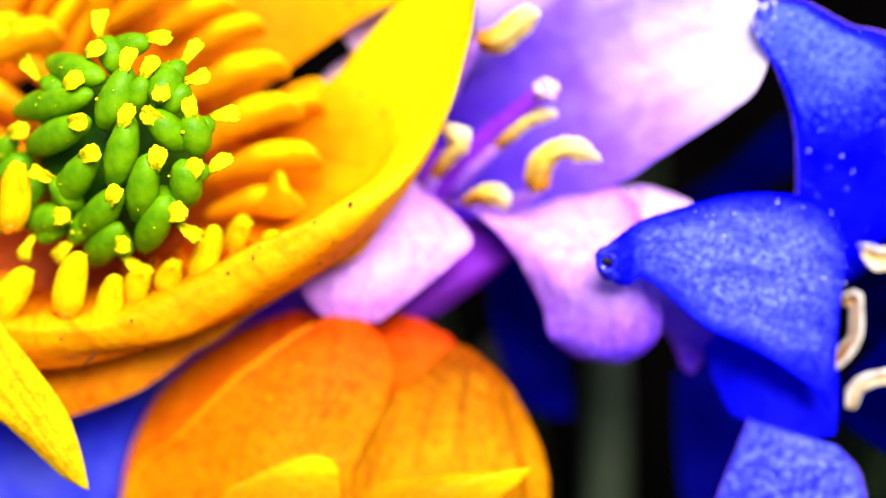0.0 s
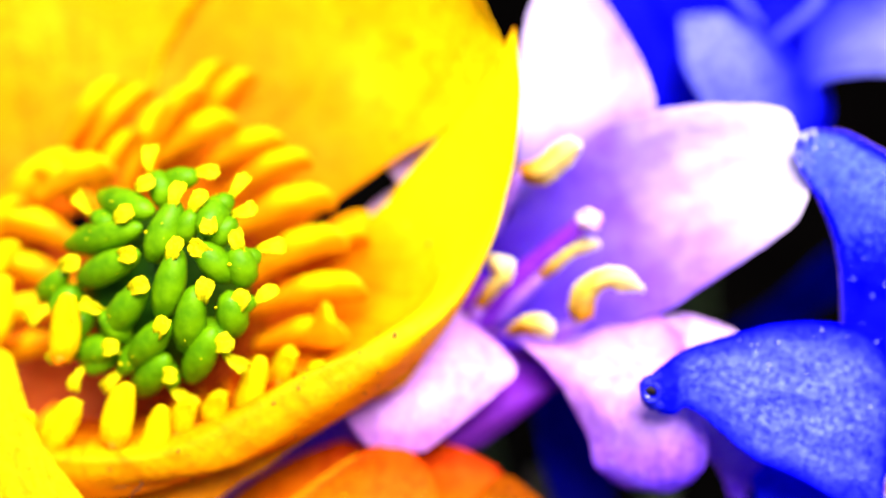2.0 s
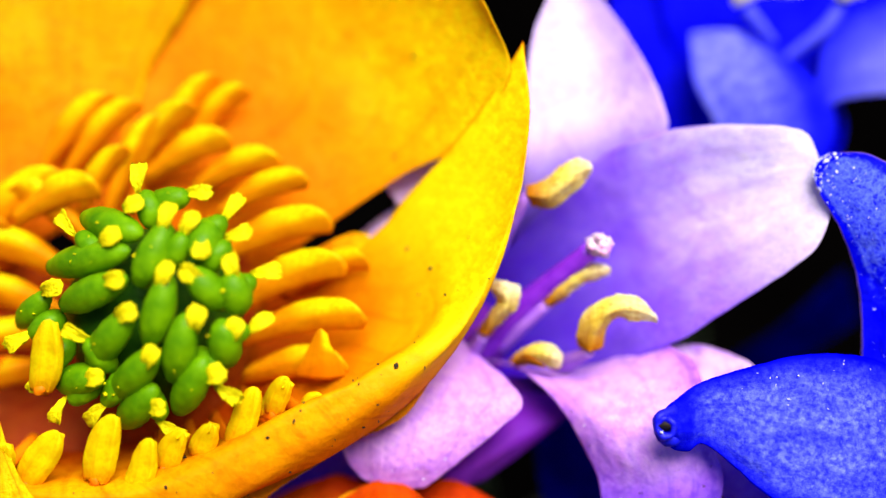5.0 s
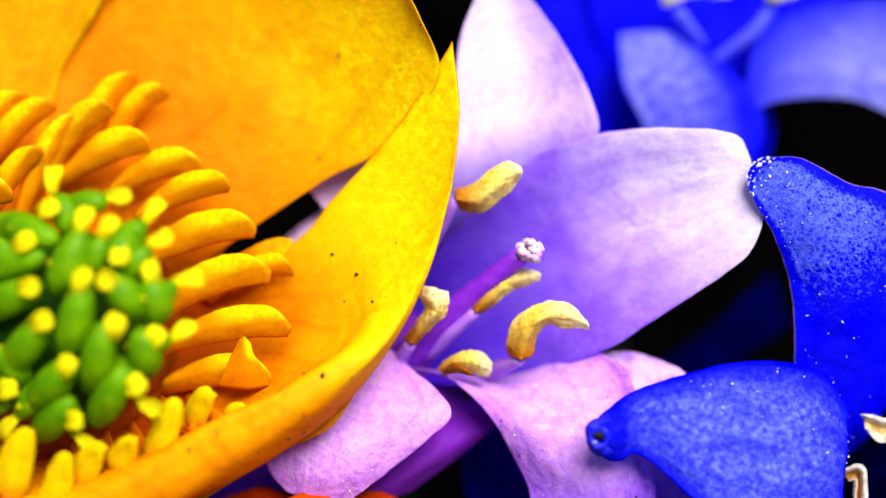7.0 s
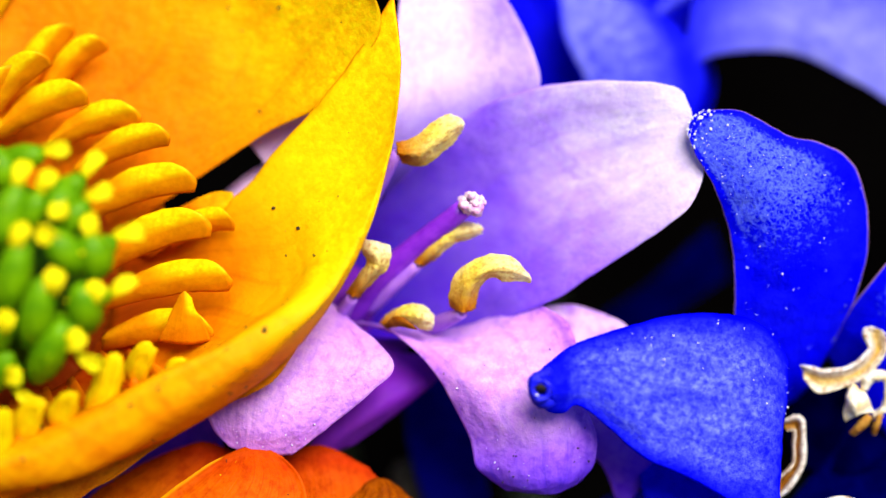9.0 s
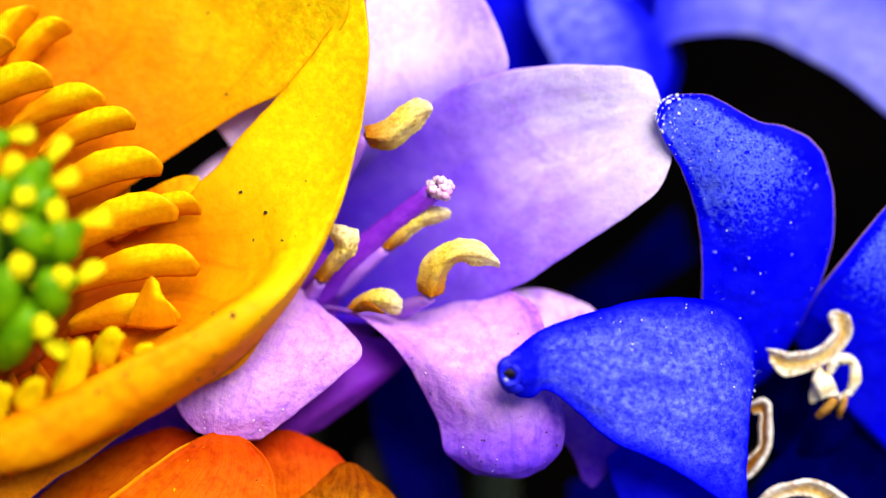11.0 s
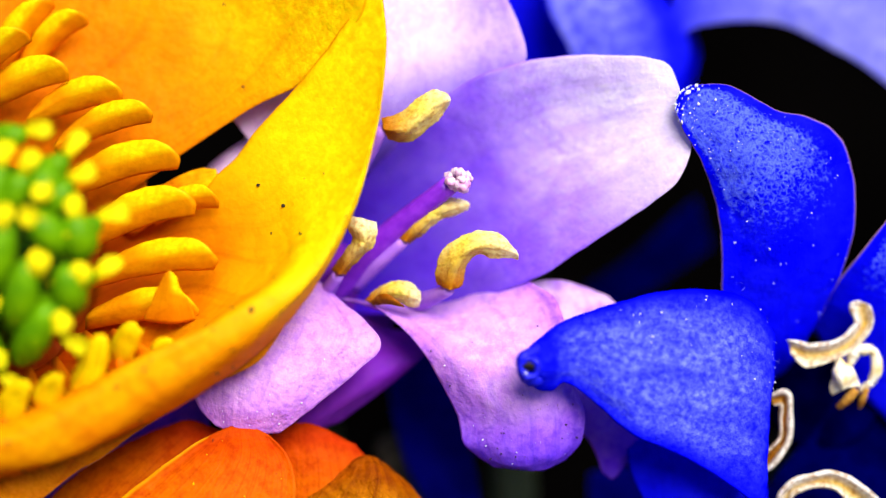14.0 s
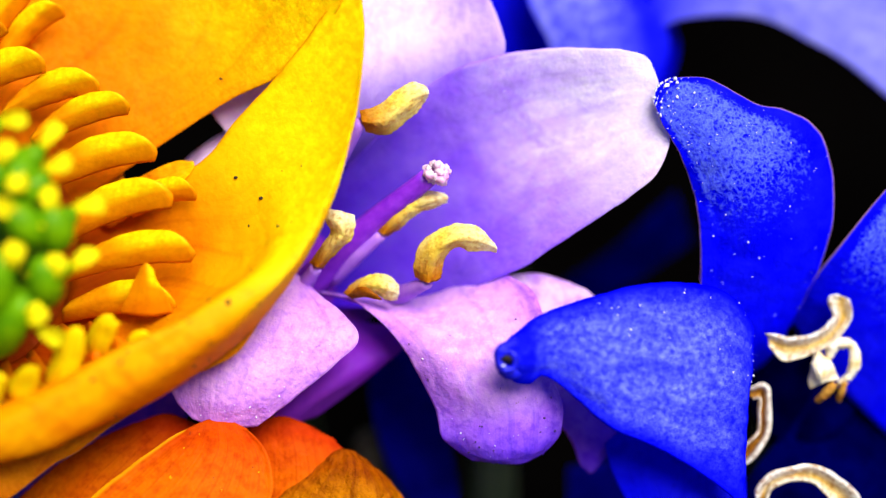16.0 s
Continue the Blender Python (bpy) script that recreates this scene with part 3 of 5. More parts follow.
# ---- the yellow buttercup ----
def buttercup():
    cup = thing("buttercup", (-121, 422, -2), "wide open glossy yellow buttercup with green carpels", "flower")
    top, top_grid, top_nor = petal("petal", YELLOW, cup, [
        [(-190, 340, -1.7), (-118, 310, -1.8), (-50, 312, -1.8), (40, 372, -1.6)],
        [(-265, 262, -1), (-118, 168, -1.3), (-11, 167, -1.3), (124, 304, -1)],
        [(-398, 137, -1), (-207, -21, -1.5), (48, -31, -1.5), (258, 91, -1), (321, 165, -0.4)],
        [(-511, 9, -0.6), (-255, -202, -1.1), (66, -241, -1.2), (341, -71, -0.8), (451, 94, 0.2)],
        [(-559, -119, 0.6), (-282, -373, 0.3), (61, -453, 0), (401, -238, 0.4), (556, -40, 1.2)],
        [(-561, -183, 1.2), (-285, -480, 1), (80, -538, 0.8), (389, -364, 1), (517, -154, 1.5)],
    ], nu=60, nv=56, wave=0.12, crinkle=0.02, seed=1, rag=0.04)
    petal("petal", RIMMED_YELLOW, cup, [
        [(-499, 411, -0.8), (-372, 294, -0.8), (-245, 215, -1.0)],
        [(-657, 275, 0), (-399, 115, -0.6), (-173, 63, -1.35)],
        [(-752, 83, 0.8), (-449, -118, 0.2), (-133, -63, -1.3)],
        [(-803, -78, 2), (-510, -312, 1), (-72, -168, -1.0)],
        [(-807, -186, 2.4), (-515, -463, 1.5), (0, -305, -0.5)],
    ], nu=44, nv=44, wave=0.12, crinkle=0.02, seed=2, rag=0.05)
    bowl = [
        [(95, 366, -0.8), (84, 425, -0.8), (69, 496, -0.6), (29, 557, -0.3), (-12, 598, -0.1), (-104, 639, 0), (-226, 665, 0.3), (-350, 671, 0.4)],
        [(187, 297, -0.7), (231, 350, -0.6), (252, 425, -0.4), (191, 536, 0.3), (79, 608, 0.9), (-84, 659, 1.3), (-278, 696, 1.6), (-453, 697, 1.8)],
        [(301, 257, -0.2), (373, 340, 0.3), (363, 445, 0.9), (251, 531, 1.7), (129, 597, 2.2), (-115, 695, 2.7), (-295, 721, 2.8), (-485, 712, 2.8)],
        [(372, 173, 0.15), (443, 290, 0.7), (423, 419, 1.8), (291, 513, 2.8), (169, 577, 3.2), (-95, 723, 3.5), (-300, 748, 3.5), (-495, 733, 3.4)],
    ]
    lip = [
        [(452, 85, 0.5), (508, 242, 1.05), (451, 420, 2.05), (323, 522, 2.9), (199, 599, 3.22), (-52, 742, 3.48), (-291, 772, 3.48), (-495, 747, 3.3)],
        [(522, -12, 0.9), (566, 156, 1.35), (487, 402, 2), (360, 538, 2.65), (230, 629, 2.95), (-3, 766, 3.1), (-278, 800, 3.2), (-494, 786, 3.2)],
        [(578, -106, 1.28), (592, 66, 1.45), (538, 322, 1.6), (428, 507, 1.75), (297, 625, 2), (79, 739, 2.5), (-216, 828, 2.7), (-493, 824, 2.8)],
    ]
    right, grid, nor = petal("petal", LIPPED_YELLOW, cup, bowl + lip, nu=72, nv=64, wave=0.08, crinkle=0.02, seed=3, rag=0.03)
    petal("petal", FOOT, cup, [
        [(-150, 409, -1.3), (-161, 443, -1.3), (-149, 476, -1.3), (-91, 476, -1.3)],
        [(-450, 207, -1.1), (-430, 502, -1), (-225, 678, -0.7), (49, 606, -0.8)],
        [(-694, 184, 0), (-670, 551, 0.2), (-352, 760, 0.5), (6, 707, 0.4)],
        [(-869, 160, 1.2), (-852, 636, 1.6), (-467, 888, 1.9), (-37, 786, 1.2)],
    ], "reddish amber petal foot, stamen shade painted in", nu=40, nv=40, wave=0.1, seed=6)
    petal("petal", FOOT, cup, [
        [(-114, 498, -1.4), (-69, 409, -1.4), (-72, 298, -1.4)],
        [(15, 629, -1), (80, 474, -1.1), (65, 253, -1.2)],
        [(117, 627, -0.9), (182, 451, -1), (167, 253, -1.1)],
    ], "reddish amber petal foot, stamen shade painted in", seed=8)
    petal("petal", AMBER, cup, [
        [(468, 392, 1.3), (413, 472, 1.4), (362, 522, 1.4), (307, 562, 1.4), (247, 603, 1.4), (206, 623, 1.4), (171, 628, 1.5), (-22, 740, 1.5), (-246, 822, 1.5)],
        [(474, 416, 1.3), (430, 484, 1.35), (390, 538, 1.4), (350, 580, 1.4), (300, 608, 1.35), (255, 632, 1.3), (81, 751, 1.4), (-89, 844, 1.6), (-308, 899, 1.6)],
        [(475, 432, 1.2), (428, 499, 1.3), (396, 554, 1.35), (366, 592, 1.35), (322, 617, 1.3), (275, 640, 1.25), (72, 767, 1.4), (-71, 867, 1.5), (-284, 949, 1.5)],
    ], "amber outside of a lower petal", nu=72, seed=4, wave=0.06, rag=0.03)
    petal("petal", RIDGED_YELLOW, cup, [
        [(-590, 471, 2.6), (-508, 504, 3), (-437, 544, 3.2)],
        [(-590, 642, 3.4), (-437, 663, 3.7), (-378, 707, 3.7)],
        [(-566, 801, 3.7), (-401, 810, 4), (-290, 819, 4)],
        [(-460, 891, 3.9), (-330, 905, 4.1), (-223, 908, 4)],
        [(-354, 939, 3.9), (-266, 983, 4.1), (-190, 986, 3.9)],
        [(-216, 1056, 3.8), (-190, 1067, 3.9), (-169, 1073, 3.8)],
    ], "narrow yellow petal bent forward, with a pointed tip", seed=5, wave=0.06)
    petal("nectary_scale", YELLOW, cup, [
        [(110, 352, -0.75), (128, 366, -0.7), (146, 372, -0.65)],
        [(157, 308, -0.55), (180, 328, -0.42), (187, 345, -0.45)],
        [(207, 275, -0.45), (228, 293, -0.28), (237, 312, -0.35)],
        [(258, 253, -0.36), (268, 272, -0.2), (268, 292, -0.26)],
        [(292, 252, -0.2), (293, 262, -0.12), (284, 276, -0.16)],
    ], "small rounded scale at the foot of a petal", nu=20, nv=26, thick=0.08, wave=0.03, seed=9)
    # dark specks lying on the near petal
    rnd = random.Random(4)
    for k in range(34):
        i, j = rnd.randrange(20, 62), rnd.randrange(3, 68)
        grain("speck", SPECK, right, grid[i, j] + nor[i, j] * 0.00002, rnd.uniform(0.02, 0.055), k, "tiny dark speck" if k == 0 else "")
    for k in range(40):
        i, j = rnd.randrange(16, 63), rnd.randrange(2, 70)
        grain("speck", SPECK, right, grid[i, j] + nor[i, j] * 0.00001, rnd.uniform(0.008, 0.018), 200 + k)
    for k in range(30):
        i, j = rnd.randrange(20, 52), rnd.randrange(20, 58)
        grain("speck", SPECK, top, top_grid[i, j] + top_nor[i, j] * 0.00001, rnd.uniform(0.010, 0.034), 500 + k)
    # a dry hair and a crumb of skin on the lip
    rod("hair", SPECK, right, [(-159, 795, 3.32), (-163, 806, 3.36), (-177, 817, 3.36), (-180, 832, 3.28)], [0.018, 0.022, 0.022, 0.012], "fine dark hair", sides=6, rings=16)
    rod("hair", SPECK, right, [(-221, 810, 3.34), (-204, 806, 3.36), (-186, 806, 3.36)], [0.008, 0.014, 0.008], sides=6, rings=10)
    # receptacle under the carpels
    rod("receptacle", DARK_GREEN, cup, [(-121, 422, -2), (-114, 407, 1), (-103, 380, 3.3)], [1.6, 2.4, 2.3, 1.3], rings=18, sides=24, cap=0.3)
    # carpels: stigma, inner end, outer end
    inner = ((243, 402, 252, 450, 161, 422), (204, 457, 231, 476, 104, 506), (211, 526, 226, 523, 125, 570), (298, 425, 298, 426, 251, 531),
             (295, 519, 299, 514, 268, 633), (342, 513, 329, 509, 391, 566), (353, 593, 330, 583, 310, 691), (230, 582, 237, 578, 171, 665),
             (416, 608, 388, 593, 400, 663), (277, 658, 280, 648, 215, 720), (383, 686, 363, 659, 320, 745), (181, 699, 185, 693, 120, 706),
             (289, 743, 276, 711, 228, 770), (413, 505, 403, 510, 418, 572), (358, 480, 340, 492, 377, 432))
    outer = ((354, 377, 294, 391), (336, 432, 313, 475), (418, 450, 373, 490), (466, 514, 407, 545), (454, 603, 401, 621), (101, 541, 67, 580),
             (143, 618, 181, 658), (116, 752, 162, 714), (128, 435, 171, 476), (251, 356, 268, 410), (182, 754, 208, 719), (400, 716, 370, 676),
             (303, 778, 273, 738), (409, 407, 368, 445), (47, 633, 85, 610), (80, 700, 110, 660))
    for k, ends in enumerate(inner):
        carpel(cup, *ends, 1.0, k, 70)
    for k, (sx, sy, ex, ey) in enumerate(outer):
        carpel(cup, sx, sy, sx + (ex - sx) * 0.3, sy + (ey - sy) * 0.3, ex, ey, 0.80, k, 70)
    # stamens: tip, foot, anther half width, height
    front = ((185,578, 172,690, 30, 4.2), (290,735, 262,838, 29, 3.9), (195,762, 148,845, 28, 3.7), (352,773, 326,862, 25, 3.7),
             (405,756, 375,815, 24, 3.5), (452,742, 436,795, 23, 3.3), (525,686, 490,775, 22, 3.1), (578,670, 552,722, 20, 2.8),
             (110,782, 100,830, 24, 3.6), (70,545, 48,660, 26, 2.8), (85,478, 40,540, 24, 2.2))
    for k, (tx, ty, bx, by, half, w) in enumerate(front):
        stamen(cup, sketch_25(tx, ty, w), sketch_25(bx, by, w - 0.7), half / 66, k, 1)
    wide = ((337,312, 205,352, 26, 0.6), (362,392, 235,440, 28, 0.9), (408,388, 340,410, 20, 0.4), (402,488, 258,515, 25, 1.1),
            (368,580, 250,592, 24, 0.9), (240,200, 140,232, 24, 0.2), (292,235, 190,275, 22, 0.5),
            (145,160, 45,205, 25, 0.2), (72,98, 10,165, 24, 0.6), (176,68, 105,140, 22, -0.5), (262,612, 225,680, 20, 2.2), (325,640, 300,672, 16, 2.3), (114,45, 45,150, 22, -0.5))
    for k, (tx, ty, bx, by, half, w) in enumerate(wide):
        stamen(cup, sketch_9(tx, ty, w), sketch_9(bx, by, w - 0.35), half / 66, 20 + k, 1 if w > 1.5 else 0)
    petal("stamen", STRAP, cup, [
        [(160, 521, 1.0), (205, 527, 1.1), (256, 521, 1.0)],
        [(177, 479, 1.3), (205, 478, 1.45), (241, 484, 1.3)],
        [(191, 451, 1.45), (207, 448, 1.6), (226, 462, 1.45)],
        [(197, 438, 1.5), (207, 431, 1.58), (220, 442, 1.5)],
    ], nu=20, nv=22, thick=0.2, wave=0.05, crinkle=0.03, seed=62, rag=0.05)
    far = ((195,318, 95,400, 30, 1.2), (262,338, 175,372, 28, 1.6), (100,400, 45,470, 26, 1.4),
           (60,430, 170,470, 26, 1.2), (40,520, 150,540, 26, 1.0), (55,610, 165,600, 26, 1.0), (130,340, 210,400, 24, 1.2), (30,690, 150,660, 24, 1.2), (-20,600, 60,600, 24, 1.2))
    for k, (tx, ty, bx, by, half, w) in enumerate(far):
        stamen(cup, sketch_25(tx, ty, w), sketch_25(bx, by, w - 0.3), half / 66, 40 + k, 0)
    # broad pale stamens behind the carpels
    behind = ((-163, 1, 0.3, -250, 91, 0.34), (-120, 29, 0.5, -185, 159, 0.30), (-216, -13, 0.2, -298, 76, 0.34), (-185, 88, 0.8, -243, 175, 0.30), (-92, 8, 0.1, -138, 128, 0.28))
    for k, (tx, ty, w, bx, by, half) in enumerate(behind):
        stamen(cup, (tx, ty, w), (bx, by, w - 0.3), half, 60 + k, 0)
    stalk(cup, (-121, 422, -1.8), 7, 1.0)


def carpel(cup, sx, sy, tx, ty, ex, ey, size, k, least):
    """A fat green carpel lying on the dome, its yellow stigma like a crumpled cap over the upper end."""
    def lift(x, y):
        r = min(0.97, math.hypot((x - 290) / 215, (y - 550) / 230))
        return 2.2 + 2.3 * math.sqrt(1 - r * r)
    longer = max(1.04, least / math.hypot(ex - tx, ey - ty))
    ex, ey = tx + (ex - tx) * longer, ty + (ey - ty) * longer
    wt, we = lift(tx, ty), lift(ex, ey) - (0.25 if size == 1 else 0.5)
    tip, end = sketch_35(tx, ty, wt + 0.3), sketch_35(ex, ey, we)
    mid = [(a + b) / 2 for a, b in zip(tip, end)]
    mid[2] += 0.20
    r = 0.42 * size
    body = rod("carpel", GREEN, cup, [end, mid, tip], [r * 0.55, r * 0.96, r * 1.06, r * 0.98, r * 0.78, r * 0.48], sides=18, rings=22, lumps=0.06, seed=k + 40 * size, cap=0.16)
    bm = bmesh.new()
    bmesh.ops.create_icosphere(bm, subdivisions=4, radius=1)
    a, b, cap = spot(tip), spot(end), spot(sketch_35(sx, sy, lift(sx, sy) + 0.3))
    way = (cap - b).normalized()
    side = way.cross(OUT).normalized()
    face = side.cross(way)
    rnd = random.Random(900 + k + int(size * 1000))
    long, broad = rnd.uniform(0.36, 0.46), rnd.uniform(0.27, 0.33)
    if size < 1:
        long, broad = long, broad * 0.9
    turn, lean = rnd.uniform(-0.45, 0.45), rnd.uniform(0.1, 0.3)
    for v in bm.verts:
        q = v.co.copy()
        flat_ = math.hypot(q.x, q.y)
        if flat_ > 1e-6:
            square = flat_ / (abs(q.x) ** 3.2 + abs(q.y) ** 3.2) ** (1 / 3.2)
            q.x, q.y = q.x * square, q.y * square
        far_, shift = q.x, Vector((k * 3.1, size * 50, 0))
        rag = 1 + 0.22 * noise.noise(q * 1.9 + shift) + 0.18 * noise.noise(q * 4.5 + shift) + 0.10 * noise.noise(q * 11 + shift)
        x = far_ * rag * long
        y = q.y * rag * broad * (0.62 + 0.38 * far_)
        # a curled plate: edges turned up along a groove, the far end bent over
        z = q.z * 0.10 * rag + 0.13 * (q.y * q.y) - lean * far_ * far_ * 0.6 + 0.02 * noise.noise(q * 7 + shift)
        x, y = x * math.cos(turn) - y * math.sin(turn), x * math.sin(turn) + y * math.cos(turn)
        v.co = cap + way * (x + 0.02) * 0.001 + side * y * 0.001 + face * (z + 0.24 * size) * 0.001
    me = bpy.data.meshes.new("stigma")
    bm.to_mesh(me)
    bm.free()
    link("stigma", me, STIGMA_YELLOW, body, "crumpled bright yellow stigma" if k == 0 else "")
    # pollen stuck to the carpel
    for _ in range(rnd.choice((1, 2, 3))):
        along_, g = rnd.uniform(0.15, 0.75), rnd.uniform(-1.1, 1.1)
        place = b + (a - b) * along_ + OUT * 0.00020 * math.sin(math.pi * along_) + (side * math.sin(g) + face * math.cos(g)) * (r * 0.00098)
        grain("pollen_grain", STIGMA_YELLOW, body, place, rnd.uniform(0.022, 0.042), rnd.randrange(1000))


def stamen(cup, tip, foot, half, k, upright):
    """An anther on its filament: a flame-shaped upright one, or a broad strap whose lit crest is painted on."""
    if upright:
        tip = [b + (b - a) * 0.1 for a, b in zip(foot, tip)]
        half *= 1.15
        root = sketch_35(275, 590, 0)
        up_ = Vector((tip[0] - foot[0], tip[1] - foot[1]))
        out_ = Vector((-up_.y, up_.x)).normalized() * half * 66
        rows = []
        for s, wide_ in ((0.0, 0.68), (0.2, 0.94), (0.45, 1.0), (0.70, 0.90), (0.88, 0.64), (0.97, 0.34), (1.0, 0.05)):
            x, y, w = (p + (q - p) * s for p, q in zip(foot, tip))
            sway = 0.10 * math.sin(k * 2.1 + s * 4)
            rows.append([(x + out_.x * wide_ * (e + sway), y + out_.y * wide_ * (e + sway), w + lift_ * wide_) for e, lift_ in ((-1, 0.0), (-0.55, 0.20), (0.05, 0.16), (0.55, 0.22), (1, 0.0))])
        an = petal("anther", BLADE, cup, rows, nu=22, nv=30, thick=0.26, wave=0.06, crinkle=0.03, seed=k, rag=0.035)[0]
        low = [foot[0] * 0.75 + root[0] * 0.25, foot[1] * 0.75 + root[1] * 0.25, foot[2] - 1.6]
        inside = [a * 0.8 + b * 0.2 for a, b in zip(foot, tip)]
        inside[2] -= 0.15
        rod("filament", FILAMENT_YELLOW, an, [low, foot, inside], [0.16, 0.18, 0.12], sides=12, rings=12, flat=0.5)
        return
    a, b = Vector((*foot[:2], 0)), Vector((*tip[:2], 0))
    away = b - a
    rise = Vector((away.y, -away.x, 0)).normalized()
    if rise.y > 0:
        rise = -rise
    a = a - away * 0.6
    away = b - a
    h = half * 96
    rows = []
    for across, start, reach, w in ((-0.75, 0.0, 1.0, -0.22), (-0.35, 0.0, 1.04, -0.04), (0.1, 0.0, 1.02, 0.08), (0.55, 0.0, 0.97, 0.14), (0.95, 0.03, 0.88, 0.04), (1.2, 0.08, 0.72, -0.22)):
        row = []
        for s, arch in ((0.0, -0.3), (0.35, 0.0), (0.7, 0.12), (1.0, -0.05)):
            p = a + away * (start + (reach - start) * s) + rise * h * (across * (0.5 + 0.5 * s) + arch)
            row.append((p.x, p.y, foot[2] + (tip[2] - foot[2]) * s + w - 0.25 * (1 - s)))
        rows.append(row)
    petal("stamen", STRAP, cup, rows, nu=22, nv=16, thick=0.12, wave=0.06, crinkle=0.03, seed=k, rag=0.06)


def sketch_35(x, y, w):
    """From the flower's own drawing to the common sketch."""
    return (-440.59 + 1.13 * x + 0.021523 * y + 0.51805 * w + 0.0014852 * x * w + 2.8289e-05 * y * w,
            -236.72 + 0.0015388 * x + 1.0959 * y - 0.42872 * w + 2.0225e-06 * x * w + 0.0014404 * y * w, w)


def sketch_25(x, y, w):
    """From the flower's own drawing to the common sketch."""
    return (-553.12 + 1.1693 * x + 0.024918 * y + 0.00297 * w + 0.0020135 * x * w + 4.2906e-05 * y * w,
            -220.49 - 0.0007628 * x + 1.1241 * y - 0.30029 * w - 1.3135e-06 * x * w + 0.0019357 * y * w, w)


def sketch_9(x, y, w):
    """From the flower's own drawing to the common sketch."""
    return (-131.03 + 1.0199 * x + 0.008872 * y - 0.85422 * w + 0.00022089 * x * w + 1.9215e-06 * y * w,
            -92.521 - 0.002921 * x + 1.0149 * y - 0.064774 * w - 6.3262e-07 * x * w + 0.0002198 * y * w, w)


buttercup()


# ---- the orange buttercup below ----
def orange_buttercup():
    cup = thing("buttercup", (348, 1187, -3), "half closed orange buttercup seen from its outside", "flower")
    petal("petal", ORANGE, cup, [
        [(-122, 1275, -1), (50, 1272, 0.2), (241, 1265, 0.3)],
        [(-103, 1028, -1), (48, 1004, 0.1), (217, 978, 0.3)],
        [(-42, 884, -1), (81, 859, -0.2), (238, 856, 0.1)],
        [(40, 798, -1), (147, 780, -0.4), (287, 799, -0.2)],
        [(124, 744, -1), (203, 732, -0.7), (315, 767, -0.5)],
        [(186, 715, -1), (247, 699, -0.9), (316, 726, -0.8)],
    ], seed=11, nv=48, rag=0.03)
    petal("petal", ORANGE, cup, [
        [(285, 1261, -0.8), (441, 1256, -0.4), (605, 1249, -0.8)],
        [(327, 1028, -0.8), (460, 1003, -0.4), (602, 1020, -0.8)],
        [(348, 885, -0.8), (470, 861, -0.4), (601, 881, -0.9)],
        [(342, 775, -0.9), (469, 768, -0.5), (569, 784, -0.9)],
        [(380, 728, -1), (453, 704, -0.9), (540, 743, -1)],
    ], seed=12, rag=0.04)
    petal("petal", OCHRE, cup, [
        [(297, 1263, 0.3), (442, 1259, 0.6), (595, 1252, 0.2), (713, 1246, -0.6)],
        [(318, 1053, 0.3), (462, 1038, 0.7), (615, 1033, 0.3), (735, 1049, -0.7)],
        [(372, 935, 0.1), (494, 916, 0.3), (614, 924, 0.2), (719, 954, -0.8)],
        [(426, 868, -0.3), (514, 844, -0.1), (613, 847, 0), (682, 875, -0.8)],
        [(483, 812, -0.6), (546, 792, -0.3), (601, 804, -0.3), (644, 821, -0.8)],
        [(530, 777, -0.8), (554, 763, -0.7), (578, 767, -0.7), (606, 785, -0.9)],
    ], "ochre petal with creased folds", seed=16, nu=48, nv=48, rag=0.04, wave=0.16, crinkle=0.07)
    mid_petal, grid, nor = petal("petal", RIMMED_ORANGE, cup, [
        [(-116, 1276, -0.4), (164, 1271, 1.6), (354, 1264, 1.3)],
        [(-87, 1040, -0.4), (163, 1038, 1.6), (353, 1043, 1.3)],
        [(16, 945, 0.6), (196, 954, 1.6), (370, 976, 1.2)],
        [(110, 851, 0.9), (273, 858, 1.4), (426, 853, 0.9)],
        [(216, 771, 0.6), (328, 770, 0.9), (420, 776, 0.5)],
        [(282, 731, 0.3), (333, 714, 0.2), (384, 730, 0.2)],
    ], seed=13, rag=0.02, roll=0.16, nu=44, nv=44)
    rnd = random.Random(31)
    for k in range(14):
        i, j = rnd.randrange(18, 42), rnd.randrange(4, 40)
        grain("pollen_grain", STIGMA_YELLOW if k % 2 else SPECK, mid_petal, grid[i, j] + nor[i, j] * 0.00001, rnd.uniform(0.012, 0.04), 600 + k)
    petal("petal", YELLOW, cup, [
        [(51, 1275, 1.6), (221, 1270, 1.9), (355, 1264, 1.6)],
        [(90, 1085, 1.9), (208, 1071, 2.1), (333, 1056, 1.8)],
        [(163, 1031, 2), (242, 1017, 2.1), (329, 1017, 1.9)],
        [(241, 995, 2), (277, 987, 2), (315, 993, 2)],
    ], "bright yellow inner petal", seed=14)
    petal("petal", YELLOW, cup, [
        [(331, 1263, 0.8), (466, 1260, 1.6), (576, 1256, 1.4)],
        [(375, 1060, 1.2), (509, 1067, 1.8), (639, 1073, 1.4)],
        [(507, 1022, 1.4), (606, 1023, 1.6), (682, 1025, 1.2)],
        [(660, 1003, 1.2), (693, 999, 1.2), (706, 998, 1.2)],
    ], "bright yellow inner petal", seed=15)
    stalk(cup, (351, 1225, -1), 6, 1.0)


orange_buttercup()


